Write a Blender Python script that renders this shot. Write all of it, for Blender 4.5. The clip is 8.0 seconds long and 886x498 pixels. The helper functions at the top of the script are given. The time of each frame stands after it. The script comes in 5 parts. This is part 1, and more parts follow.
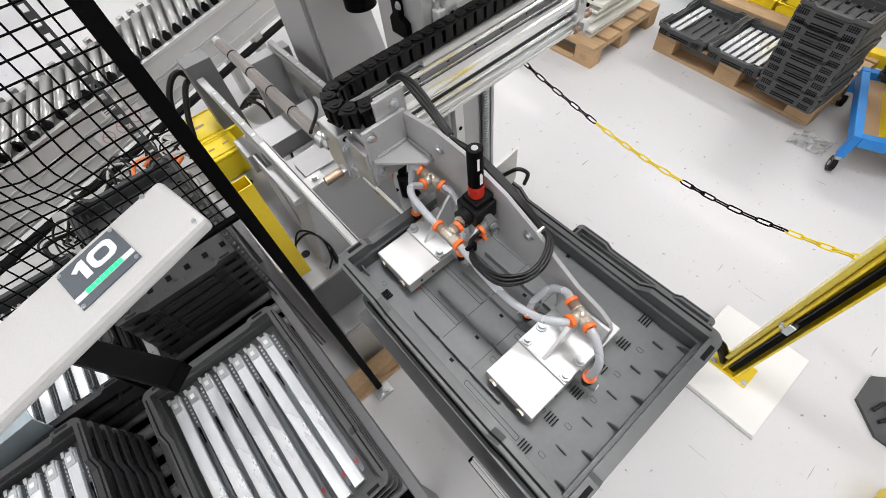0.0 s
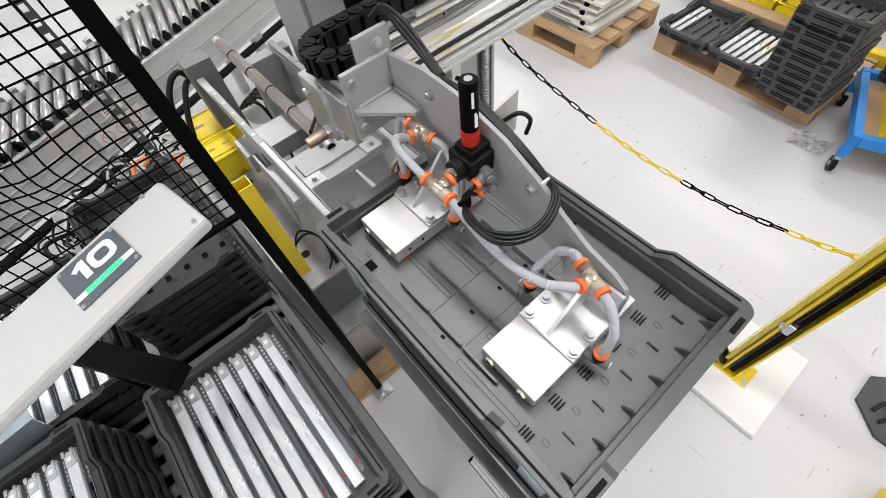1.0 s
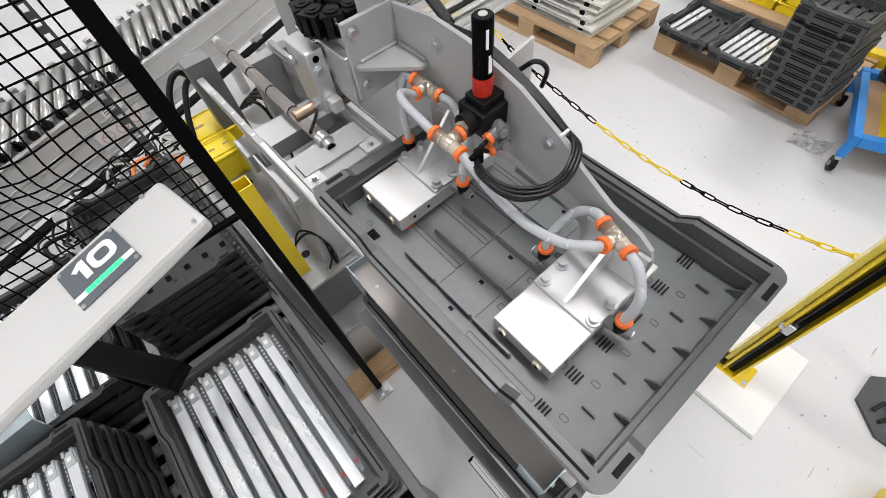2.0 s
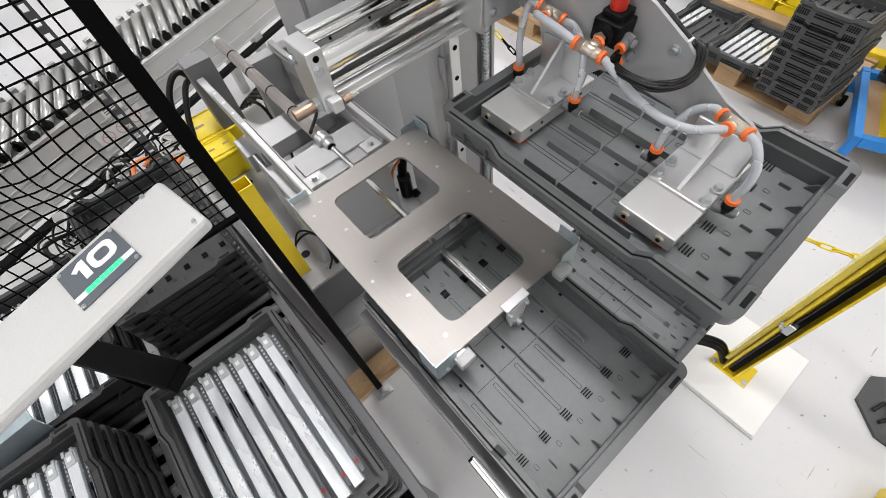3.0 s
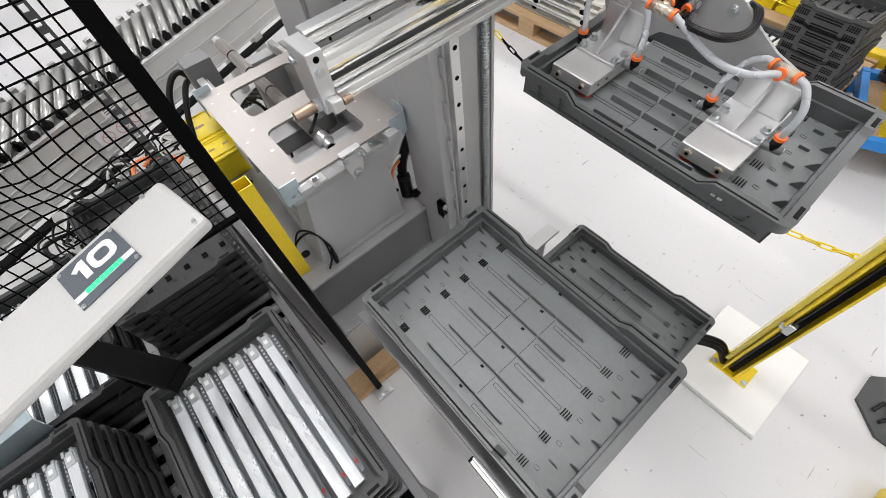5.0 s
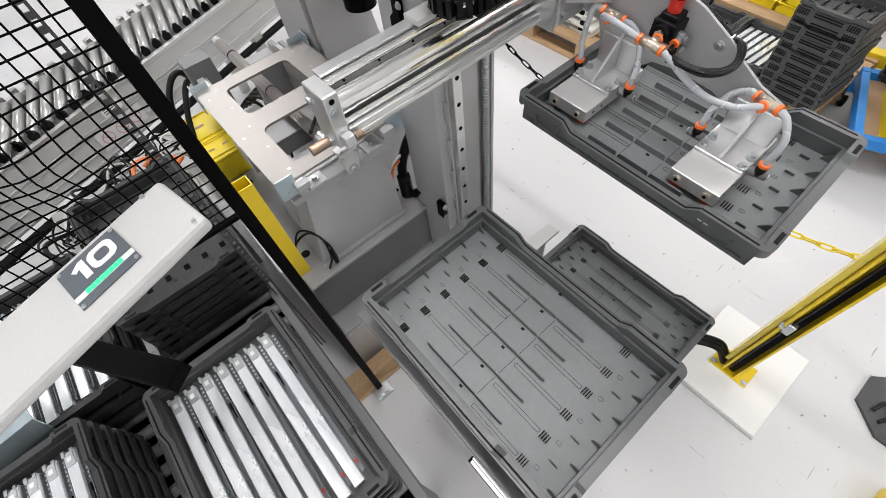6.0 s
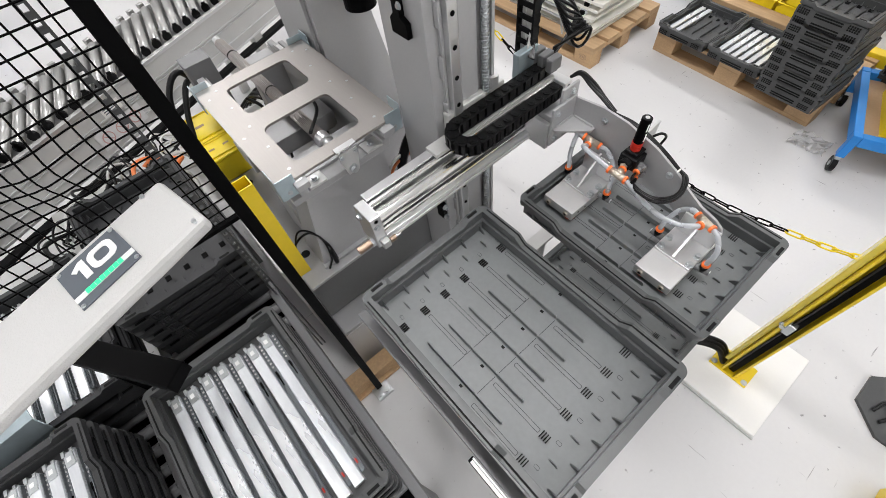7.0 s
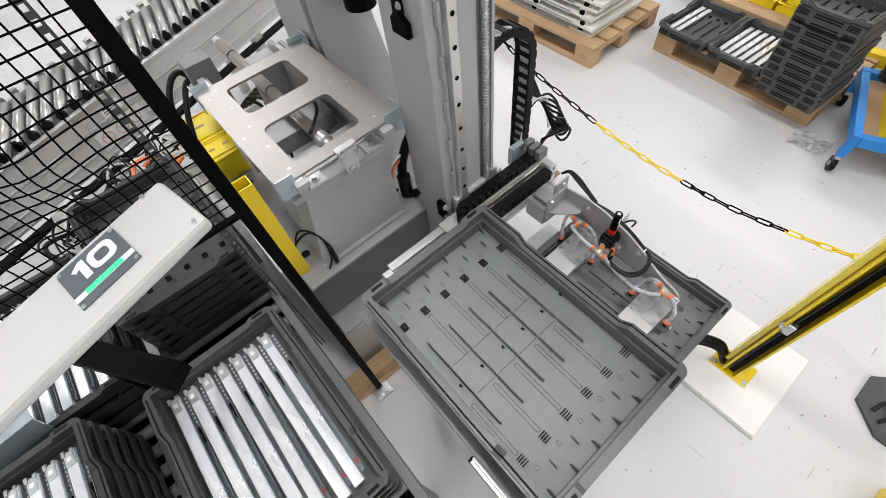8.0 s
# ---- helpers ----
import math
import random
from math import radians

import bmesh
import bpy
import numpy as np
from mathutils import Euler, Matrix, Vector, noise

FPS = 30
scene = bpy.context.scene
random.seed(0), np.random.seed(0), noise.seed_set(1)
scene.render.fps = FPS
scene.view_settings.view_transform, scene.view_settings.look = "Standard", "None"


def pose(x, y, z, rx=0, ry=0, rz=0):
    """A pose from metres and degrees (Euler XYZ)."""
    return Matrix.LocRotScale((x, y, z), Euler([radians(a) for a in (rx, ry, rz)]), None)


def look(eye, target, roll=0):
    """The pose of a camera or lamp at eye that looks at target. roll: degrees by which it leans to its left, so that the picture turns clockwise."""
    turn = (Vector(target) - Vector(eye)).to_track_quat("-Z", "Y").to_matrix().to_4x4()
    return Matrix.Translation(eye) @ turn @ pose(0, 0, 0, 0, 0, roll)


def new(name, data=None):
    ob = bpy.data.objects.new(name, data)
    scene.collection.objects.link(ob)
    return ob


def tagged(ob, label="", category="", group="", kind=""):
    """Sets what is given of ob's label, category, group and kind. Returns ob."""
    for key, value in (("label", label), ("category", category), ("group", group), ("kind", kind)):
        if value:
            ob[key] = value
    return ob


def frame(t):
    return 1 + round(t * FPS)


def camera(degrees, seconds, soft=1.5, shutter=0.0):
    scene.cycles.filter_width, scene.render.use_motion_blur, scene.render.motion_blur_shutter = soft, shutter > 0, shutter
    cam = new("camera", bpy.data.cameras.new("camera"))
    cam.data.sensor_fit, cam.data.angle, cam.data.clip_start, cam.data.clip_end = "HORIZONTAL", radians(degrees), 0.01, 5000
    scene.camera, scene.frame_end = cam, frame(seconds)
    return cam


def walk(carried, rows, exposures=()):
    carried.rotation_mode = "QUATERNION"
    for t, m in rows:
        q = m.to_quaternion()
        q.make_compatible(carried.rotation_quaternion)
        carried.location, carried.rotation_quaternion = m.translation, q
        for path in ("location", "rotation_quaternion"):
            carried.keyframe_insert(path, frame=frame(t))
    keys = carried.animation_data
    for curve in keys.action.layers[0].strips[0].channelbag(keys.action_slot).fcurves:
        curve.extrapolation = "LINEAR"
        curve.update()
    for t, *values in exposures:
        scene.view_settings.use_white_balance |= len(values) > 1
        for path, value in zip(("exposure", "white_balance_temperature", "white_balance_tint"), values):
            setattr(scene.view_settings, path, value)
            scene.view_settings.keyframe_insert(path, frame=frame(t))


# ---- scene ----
# camera: a fixed view from above the cell, held on a pole
cam = camera(91.78, 8.0, soft=0.5)
EYE = pose(0, 0, 1.86, 33.025, 5.154, 49.165)
walk(cam, [(0.0, EYE), (8.0, EYE)], exposures=[(0.0, 0.0), (8.0, 0.0)])

# world: a dim grey daylight outside the closed hall
world = bpy.data.worlds.new("world")
scene.world = world
world.use_nodes = True
wn = world.node_tree
sky = wn.nodes.new("ShaderNodeTexSky")
sky.sky_type, sky.sun_disc = "NISHITA", False
sky.sun_elevation, sky.sun_rotation = radians(40), radians(200)
wn.links.new(sky.outputs[0], wn.nodes["Background"].inputs[0])
wn.nodes["Background"].inputs[1].default_value = 0.08

LAMP_POWER = 97.0


# ---- materials ----
def mat(name, col, rough=0.5, metal=0.0, vary=0.12, scale=40.0, bump=0.0, bscale=200.0, stain=0.1, sscale=3.0, coat=0.0, trans=0.0,
        emit=0.0, stretch=(1, 1, 1), rvary=0.12, pieces=0.0, spec=0.5):
    """A procedural surface: fine grain, larger stains, uneven gloss and relief, all in metres."""
    m = bpy.data.materials.new(name)
    m.use_nodes = True
    nt = m.node_tree
    b = nt.nodes["Principled BSDF"]
    tc = nt.nodes.new("ShaderNodeTexCoord")
    mp = nt.nodes.new("ShaderNodeMapping")
    mp.inputs["Scale"].default_value = stretch
    nt.links.new(tc.outputs["Object"], mp.inputs[0])

    def noise_tex(s, det, src):
        n = nt.nodes.new("ShaderNodeTexNoise")
        n.inputs["Scale"].default_value, n.inputs["Detail"].default_value = s, det
        nt.links.new(src, n.inputs["Vector"])
        return n.outputs["Fac"]

    def math_node(op, a, c):
        n = nt.nodes.new("ShaderNodeMath")
        n.operation = op
        for i, v in enumerate((a, c)):
            if isinstance(v, (int, float)):
                n.inputs[i].default_value = v
            else:
                nt.links.new(v, n.inputs[i])
        return n.outputs[0]

    fine = noise_tex(scale, 4, mp.outputs[0])
    large = noise_tex(sscale, 5, mp.outputs[0])
    f = math_node("MULTIPLY", math_node("SUBTRACT", fine, 0.5), 2 * vary)
    g = math_node("MULTIPLY", math_node("SUBTRACT", large, 0.5), 2 * stain)
    v = math_node("ADD", math_node("ADD", f, g), 1.0)
    if pieces:
        oi = nt.nodes.new("ShaderNodeObjectInfo")
        v = math_node("ADD", v, math_node("MULTIPLY", math_node("SUBTRACT", oi.outputs["Random"], 0.5), 2 * pieces))
    mix = nt.nodes.new("ShaderNodeVectorMath")
    mix.operation = "SCALE"
    mix.inputs[0].default_value = col
    nt.links.new(v, mix.inputs["Scale"])
    nt.links.new(mix.outputs[0], b.inputs["Base Color"])
    r = math_node("ADD", math_node("MULTIPLY", math_node("SUBTRACT", large, 0.5), 2 * rvary), rough)
    nt.links.new(r, b.inputs["Roughness"])
    b.inputs["Metallic"].default_value = metal
    b.inputs["Coat Weight"].default_value = coat
    b.inputs["Transmission Weight"].default_value = trans
    b.inputs["Specular IOR Level"].default_value = spec
    if emit:
        b.inputs["Emission Color"].default_value = (*col, 1)
        b.inputs["Emission Strength"].default_value = emit
    if bump:
        bn = nt.nodes.new("ShaderNodeBump")
        bn.inputs["Strength"].default_value, bn.inputs["Distance"].default_value = bump, 0.002
        nt.links.new(noise_tex(bscale, 3, mp.outputs[0]), bn.inputs["Height"])
        nt.links.new(bn.outputs[0], b.inputs["Normal"])
    return m


def speckle(m, scale, low, high, depth):
    """Scattered dark scuffs and specks on a material's base colour."""
    nt = m.node_tree
    b = nt.nodes["Principled BSDF"]
    old = b.inputs["Base Color"].links[0].from_socket
    tc = nt.nodes.new("ShaderNodeTexCoord")
    mul = None
    for s, lo_, hi_, st in ((scale, low, high, (1, 1, 1)), (scale * 0.35, low + 0.02, high + 0.02, (6, 0.5, 1)), (scale * 0.3, low + 0.03, high + 0.03, (0.5, 7, 1))):
        mp = nt.nodes.new("ShaderNodeMapping")
        mp.inputs["Scale"].default_value = st
        mp.inputs["Rotation"].default_value = (0, 0, 0.6 * s)
        nt.links.new(tc.outputs["Object"], mp.inputs[0])
        n = nt.nodes.new("ShaderNodeTexNoise")
        n.inputs["Scale"].default_value, n.inputs["Detail"].default_value = s, 3
        nt.links.new(mp.outputs[0], n.inputs["Vector"])
        r = nt.nodes.new("ShaderNodeMapRange")
        r.inputs["From Min"].default_value, r.inputs["From Max"].default_value = lo_, hi_
        r.inputs["To Min"].default_value, r.inputs["To Max"].default_value = 1.0, depth
        nt.links.new(n.outputs["Fac"], r.inputs["Value"])
        sc = nt.nodes.new("ShaderNodeVectorMath")
        sc.operation = "SCALE"
        nt.links.new(old, sc.inputs[0])
        nt.links.new(r.outputs[0], sc.inputs["Scale"])
        old = sc.outputs[0]
    nt.links.new(old, b.inputs["Base Color"])
    return m


FLOOR = mat("floor_epoxy", (0.60, 0.598, 0.60), 0.38, 0, 0.025, 60, 0.08, 500, 0.06, 1.3, coat=0.05)
speckle(FLOOR, 34.0, 0.685, 0.75, 0.45)
WALLP = mat("wall_paint", (0.75, 0.75, 0.74), 0.7)
CEILM = mat("ceiling_paint", (0.80, 0.80, 0.79), 0.8)
# tray plastic again: shade of rim and walls in the colour, floor more scuffed
TRAYR = mat("tray_plastic_shaded", (0.088, 0.093, 0.095), 0.36, 0, 0.08, 90, 0.10, 900, 0.12, 9, pieces=0.04)
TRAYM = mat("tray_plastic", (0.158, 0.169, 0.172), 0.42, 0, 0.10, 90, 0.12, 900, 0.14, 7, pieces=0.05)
# black tray plastic, darker still: shade of the covered lanes in the colour
TRAYB = mat("black_tray_shaded", (0.034, 0.035, 0.037), 0.42, 0, 0.10, 90, 0.12, 900, 0.12, 7, pieces=0.05, spec=0.4)
# tray plastic darkened for shade; also the dark grey of strut and stand foot
TRAYP = mat("shaded_tray_and_dark_grey", (0.060, 0.0625, 0.064), 0.45, 0, 0.10, 90, 0.12, 900, 0.12, 7, pieces=0.08)
TRAYD = mat("tray_plastic_dark", (0.030, 0.031, 0.033), 0.45, 0, 0.10, 90, 0.12, 900, 0.12, 7)
SLOTM = mat("slot_black", (0.006, 0.006, 0.0065), 0.6, spec=0.15)
STEELG = mat("grey_machine_paint", (0.385, 0.387, 0.392), 0.36, 0.15, 0.04, 120, 0.10, 700, 0.08, 4)
STEELD = mat("dark_grey_paint", (0.15, 0.152, 0.156), 0.45, 0.1, 0.06, 90, 0.08, 500, 0.12, 5)
PLATEM = mat("brushed_steel_plate", (0.35, 0.33, 0.312), 0.42, 0.75, 0.05, 220, 0.05, 600, 0.10, 5, stretch=(0.06, 1, 1))
ALU = mat("machined_aluminium", (0.66, 0.665, 0.67), 0.33, 0.85, 0.04, 180, 0.05, 700, 0.06, 8, stretch=(1, 0.1, 1))
RAILM = mat("satin_rail_steel", (0.36, 0.365, 0.36), 0.5, 0.55, 0.05, 150, 0.05, 700, 0.08, 8, stretch=(0.15, 1, 1))
ALUB = mat("milled_block_aluminium", (0.60, 0.60, 0.595), 0.46, 0.75, 0.03, 200, 0.05, 900, 0.05, 9, stretch=(1, 0.15, 1))
ALUW = mat("bright_aluminium", (0.64, 0.64, 0.635), 0.44, 0.6, 0.03, 150, 0.04, 700, 0.04, 8)
CHROME = mat("chrome_rod", (0.86, 0.86, 0.85), 0.15, 1.0, 0.02, 60, 0, 10, 0.03, 6, rvary=0.04)
ZINC = mat("zinc_plated_steel", (0.56, 0.585, 0.60), 0.32, 0.9, 0.08, 70, 0.06, 400, 0.12, 9)
BLUEZ = mat("blue_zinc_bracket", (0.47, 0.56, 0.60), 0.36, 0.75, 0.08, 60, 0.05, 400, 0.14, 14)
# pale base with tone streaks along the length: ceiling lamp reflections in the colour
SLIDEM = mat("drawer_slide_steel", (0.93, 0.96, 1.0), 0.26, 0.55, 0.08, 120, 0.03, 300, 0.34, 10, pieces=0.10, stretch=(0.3, 1, 1), rvary=0.2)
SLIDED = mat("dull_zinc_rail", (0.19, 0.205, 0.22), 0.40, 0.7, 0.10, 90, 0.06, 300, 0.2, 12)
BLACK = mat("black_powder_coat", (0.0022, 0.0022, 0.0024), 0.5, 0, 0.08, 90, 0.1, 700, spec=0.05)
RUBBER = mat("black_rubber", (0.0055, 0.0055, 0.006), 0.42, 0, 0.12, 120, 0.15, 600, spec=0.16)
CABLE = mat("black_cable", (0.004, 0.004, 0.0045), 0.3, 0, 0.1, 200, spec=0.35)
YELLOW = mat("yellow_paint", (0.80, 0.58, 0.012), 0.34, 0, 0.05, 60, 0.05, 500, 0.10, 6, coat=0.2)
YELLOWP = mat("yellow_plastic", (0.82, 0.62, 0.010), 0.42, 0, 0.05, 60, 0.08, 500, 0.12, 7)
WHITEP = mat("white_textured_coat", (0.57, 0.57, 0.56), 0.46, 0, 0.03, 160, 0.4, 380, 0.04, 5)
WHITEB = mat("white_board", (0.76, 0.755, 0.735), 0.5, 0, 0.02, 90, 0.03, 500, 0.03, 6)
SIGNM = mat("slate_sign_film", (0.10, 0.115, 0.135), 0.45, 0, 0.03)
PRINTW = mat("white_print", (0.85, 0.86, 0.86), 0.5, 0, 0.02)
LEDW = mat("led_window_white", (0.78, 0.80, 0.79), 0.35, 0, 0.02)
LEDG = mat("led_green", (0.03, 0.62, 0.27), 0.3, 0, 0.0, emit=0.75)
WOOD = mat("pallet_wood", (0.47, 0.315, 0.175), 0.72, 0, 0.22, 60, 0.4, 140, 0.2, 6, stretch=(0.12, 1, 1), pieces=0.12)
WOODE = mat("pallet_wood_block", (0.50, 0.33, 0.18), 0.75, 0, 0.22, 90, 0.4, 160, 0.2, 7, pieces=0.12)
CARD = mat("brown_hardboard", (0.36, 0.24, 0.15), 0.6, 0, 0.1, 90, 0.1, 300)
BLUE = mat("blue_paint", (0.012, 0.21, 0.62), 0.36, 0, 0.05, 60, 0.05, 500, 0.1, 6)
RED = mat("red_anodised", (0.58, 0.035, 0.020), 0.3, 0.4, 0.05)
ORANGE = mat("orange_collar", (0.86, 0.17, 0.03), 0.35, 0, 0.05)
HOSE = mat("milky_hose", (0.60, 0.625, 0.66), 0.28, 0, 0.04, 90, 0, 10, 0.05, 12, trans=0.35)
BRASS = mat("nickel_fitting", (0.56, 0.50, 0.42), 0.34, 0.8, 0.02, 80, 0, 10, 0.03, 20, rvary=0.03)
BRONZE = mat("bronze_damper", (0.31, 0.225, 0.17), 0.36, 0.9, 0.06)
REDPAD = mat("red_silicone", (0.38, 0.045, 0.02), 0.45)
PINKC = mat("orange_cable", (0.72, 0.20, 0.06), 0.4)
PAPER = mat("light_grey_label", (0.62, 0.62, 0.62), 0.6, 0, 0.02)
REDPRINT = mat("dull_red_print", (0.50, 0.30, 0.28), 0.6, 0, 0.02)
BOARD = mat("cream_panel_board", (0.70, 0.69, 0.63), 0.55, 0, 0.04, 60, 0.05, 300)
TUBEY = mat("yellow_acrylic_edge", (0.80, 0.66, 0.08), 0.22, 0, 0.03, 40, 0, 10, 0.06, 5, coat=0.3)
FILM = mat("clear_film", (0.80, 0.80, 0.80), 0.2, 0, 0.05, 50, 0.6, 90, trans=0.6)
LAMPM = mat("lamp_diffuser", (1.0, 0.98, 0.95), 0.5, 0, 0.0, emit=3.0)
GREYROLL = mat("roller_steel", (0.43, 0.43, 0.42), 0.34, 0.75, 0.06, 60, 0.05, 300, 0.15, 9, pieces=0.08)
GREYP = mat("light_grey_sheet", (0.55, 0.55, 0.54), 0.42, 0.35, 0.03, 120, 0.05, 500, 0.06, 4)


# ---- building helpers ----
def part(name, bm, material, parent=None, label="", smooth=False):
    me = bpy.data.meshes.new(name)
    bmesh.ops.recalc_face_normals(bm, faces=bm.faces)
    if smooth:
        for f in bm.faces:
            f.smooth = len(f.verts) == 4 or len(f.verts) == 3
    bm.to_mesh(me)
    bm.free()
    me.materials.append(material)
    ob = new(name, me)
    if parent:
        ob.parent = parent
    return tagged(ob, label)


def shared(name, me, parent, m):
    """One more piece on a mesh that exists already."""
    ob = new(name, me)
    ob.parent = parent
    ob.matrix_basis = m
    return ob


def thing(name, m, label, category, group=""):
    ob = new(name)
    ob.empty_display_size = 0.05
    ob.matrix_basis = m
    return tagged(ob, label, category, group)


def nb():
    return bmesh.new()


def box(bm, x0, x1, y0, y1, z0, z1, bev=0.0, m=None):
    vs = [bm.verts.new((x, y, z)) for x in (x0, x1) for y in (y0, y1) for z in (z0, z1)]
    fs = [bm.faces.new([vs[i] for i in q]) for q in ((0, 1, 3, 2), (4, 6, 7, 5), (0, 4, 5, 1), (2, 3, 7, 6), (0, 2, 6, 4), (1, 5, 7, 3))]
    if m is not None:
        bmesh.ops.transform(bm, matrix=m, verts=vs)
    if bev:
        es = list({e for f in fs for e in f.edges})
        bmesh.ops.bevel(bm, geom=es, offset=bev, segments=2, affect="EDGES", profile=0.5)
    return bm


def cyl(bm, p0, p1, r, n=16, r2=None, cap=True):
    p0, p1 = Vector(p0), Vector(p1)
    d = p1 - p0
    q = d.to_track_quat("Z", "Y").to_matrix().to_4x4()
    m = Matrix.Translation((p0 + p1) / 2) @ q
    bmesh.ops.create_cone(bm, cap_ends=cap, cap_tris=False, segments=n, radius1=r, radius2=r if r2 is None else r2, depth=d.length, matrix=m)
    return bm


def curve_pts(ctrl, n=8):
    """A smooth line through the control points."""
    c = [Vector(p) for p in ctrl]
    c = [2 * c[0] - c[1]] + c + [2 * c[-1] - c[-2]]
    out = []
    for i in range(1, len(c) - 2):
        a, b, d, e = c[i - 1:i + 3]
        for k in range(n):
            t = k / n
            out.append(0.5 * (2 * b + (d - a) * t + (2 * a - 5 * b + 4 * d - e) * t * t + (3 * b - a - 3 * d + e) * t ** 3))
    out.append(c[-2])
    return out


def tube(bm, ctrl, r, n=8, seg=8, wave=0.0):
    pts = curve_pts(ctrl, seg)
    rings, up = [], Vector((0, 0, 1))
    for i, p in enumerate(pts):
        d = (pts[min(i + 1, len(pts) - 1)] - pts[max(i - 1, 0)]).normalized()
        if abs(d.dot(up)) > 0.95:
            up = Vector((1, 0, 0)) if abs(d.x) < 0.9 else Vector((0, 1, 0))
        a = d.cross(up).normalized()
        b = a.cross(d).normalized()
        up = b
        rr = r * (1 + wave * (i % 2))
        rings.append([bm.verts.new(p + rr * (math.cos(2 * math.pi * k / n) * a + math.sin(2 * math.pi * k / n) * b)) for k in range(n)])
    for u, v in zip(rings, rings[1:]):
        for k in range(n):
            bm.faces.new((u[k], u[(k + 1) % n], v[(k + 1) % n], v[k]))
    bm.faces.new(rings[0][::-1])
    bm.faces.new(rings[-1])
    return bm


def prism(bm, poly, a, b, axis="z", m=None):
    """A flat outline, drawn out along an axis from a to b."""
    def at(u, v, w):
        return {"z": (u, v, w), "y": (u, w, v), "x": (w, u, v)}[axis]
    lo = [bm.verts.new(at(u, v, a)) for u, v in poly]
    hi = [bm.verts.new(at(u, v, b)) for u, v in poly]
    bm.faces.new(lo[::-1])
    bm.faces.new(hi)
    for i in range(len(poly)):
        j = (i + 1) % len(poly)
        bm.faces.new((lo[i], lo[j], hi[j], hi[i]))
    if m is not None:
        bmesh.ops.transform(bm, matrix=m, verts=lo + hi)
    return bm


def rounded(x0, x1, y0, y1, r, n=4):
    out = []
    for cx, cy, a0 in ((x1 - r, y1 - r, 0), (x0 + r, y1 - r, 90), (x0 + r, y0 + r, 180), (x1 - r, y0 + r, 270)):
        for k in range(n + 1):
            a = radians(a0 + 90 * k / n)
            out.append((cx + r * math.cos(a), cy + r * math.sin(a)))
    return out


def ring_plate(bm, outer, holes, z0, z1):
    """A plate with openings that go through it."""
    loops = [outer] + holes
    for z in (z0, z1):
        es = []
        for lp in loops:
            vs = [bm.verts.new((x, y, z)) for x, y in lp]
            es += [bm.edges.new((vs[i], vs[(i + 1) % len(vs)])) for i in range(len(vs))]
        bmesh.ops.triangle_fill(bm, use_beauty=True, use_dissolve=False, edges=es)
    for lp in loops:
        lo = [bm.verts.new((x, y, z0)) for x, y in lp]
        hi = [bm.verts.new((x, y, z1)) for x, y in lp]
        for i in range(len(lp)):
            j = (i + 1) % len(lp)
            bm.faces.new((lo[i], lo[j], hi[j], hi[i]))
    bmesh.ops.remove_doubles(bm, verts=bm.verts, dist=1e-5)
    return bm


def bolt(parent, p, d=(0, 0, 1), r=0.006, h=0.006, name="bolt", material=None):
    p, d = Vector(p), Vector(d).normalized()
    bm = cyl(nb(), p, p + d * h * 0.25, r * 1.5, 14)
    cyl(bm, p + d * h * 0.2, p + d * h, r, 12)
    cyl(bm, p + d * h, p + d * h * 1.02, r * 0.45, 6)
    return part(name, bm, material or ZINC, parent)

# ---- large structure ----
fl = tagged(part("floor", box(nb(), -9, 7, -7, 9, -0.1, 0), FLOOR), "pale grey seamless epoxy factory floor with scuffs", "floor", kind="structure")
for nm, a in (("wall_north", (-9, 7, 9, 9.2, 0, 5)), ("wall_south", (-9, 7, -7.2, -7, 0, 5)), ("wall_west", (-9.2, -9, -7, 9, 0, 5)), ("wall_east", (7, 7.2, -7, 9, 0, 5))):
    tagged(part(nm, box(nb(), *a), WALLP), "plain white painted hall wall", "wall", kind="structure")
tagged(part("ceiling", box(nb(), -9.2, 7.2, -7.2, 9.2, 5, 5.1), CEILM), "plain white hall ceiling", "ceiling", kind="structure")


def ceiling_lamp(x, y):
    t = thing("ceiling_light", pose(x, y, 4.6), "long white suspended strip light of the hall", "lamp", "hall ceiling lights")
    part("housing", box(nb(), -1.5, 1.5, -0.12, 0.12, 0.02, 0.10, 0.01), WHITEP, t)
    for hx_ in (-1.2, 1.2):
        part("hanger", cyl(nb(), (hx_, 0, 0.10), (hx_, 0, 0.40), 0.004, 6), ZINC, t)
    part("diffuser", box(nb(), -1.48, 1.48, -0.10, 0.10, 0.005, 0.019), LAMPM, t)
    ld = bpy.data.lights.new("strip_lamp", "AREA")
    ld.shape, ld.size, ld.size_y, ld.energy, ld.color = "RECTANGLE", 2.9, 0.35, LAMP_POWER, (1.0, 0.980, 0.990)
    lo = new("strip_lamp", ld)
    lo.matrix_basis = pose(x, y, 4.59)


for lx in (-6.2, -0.8, 4.6):
    for ly in (-4.8, 0.8, 6.2):
        ceiling_lamp(lx, ly)


# ---- stacking trays ----
TH = 0.072          # tray height
TRAY_MESH = {}


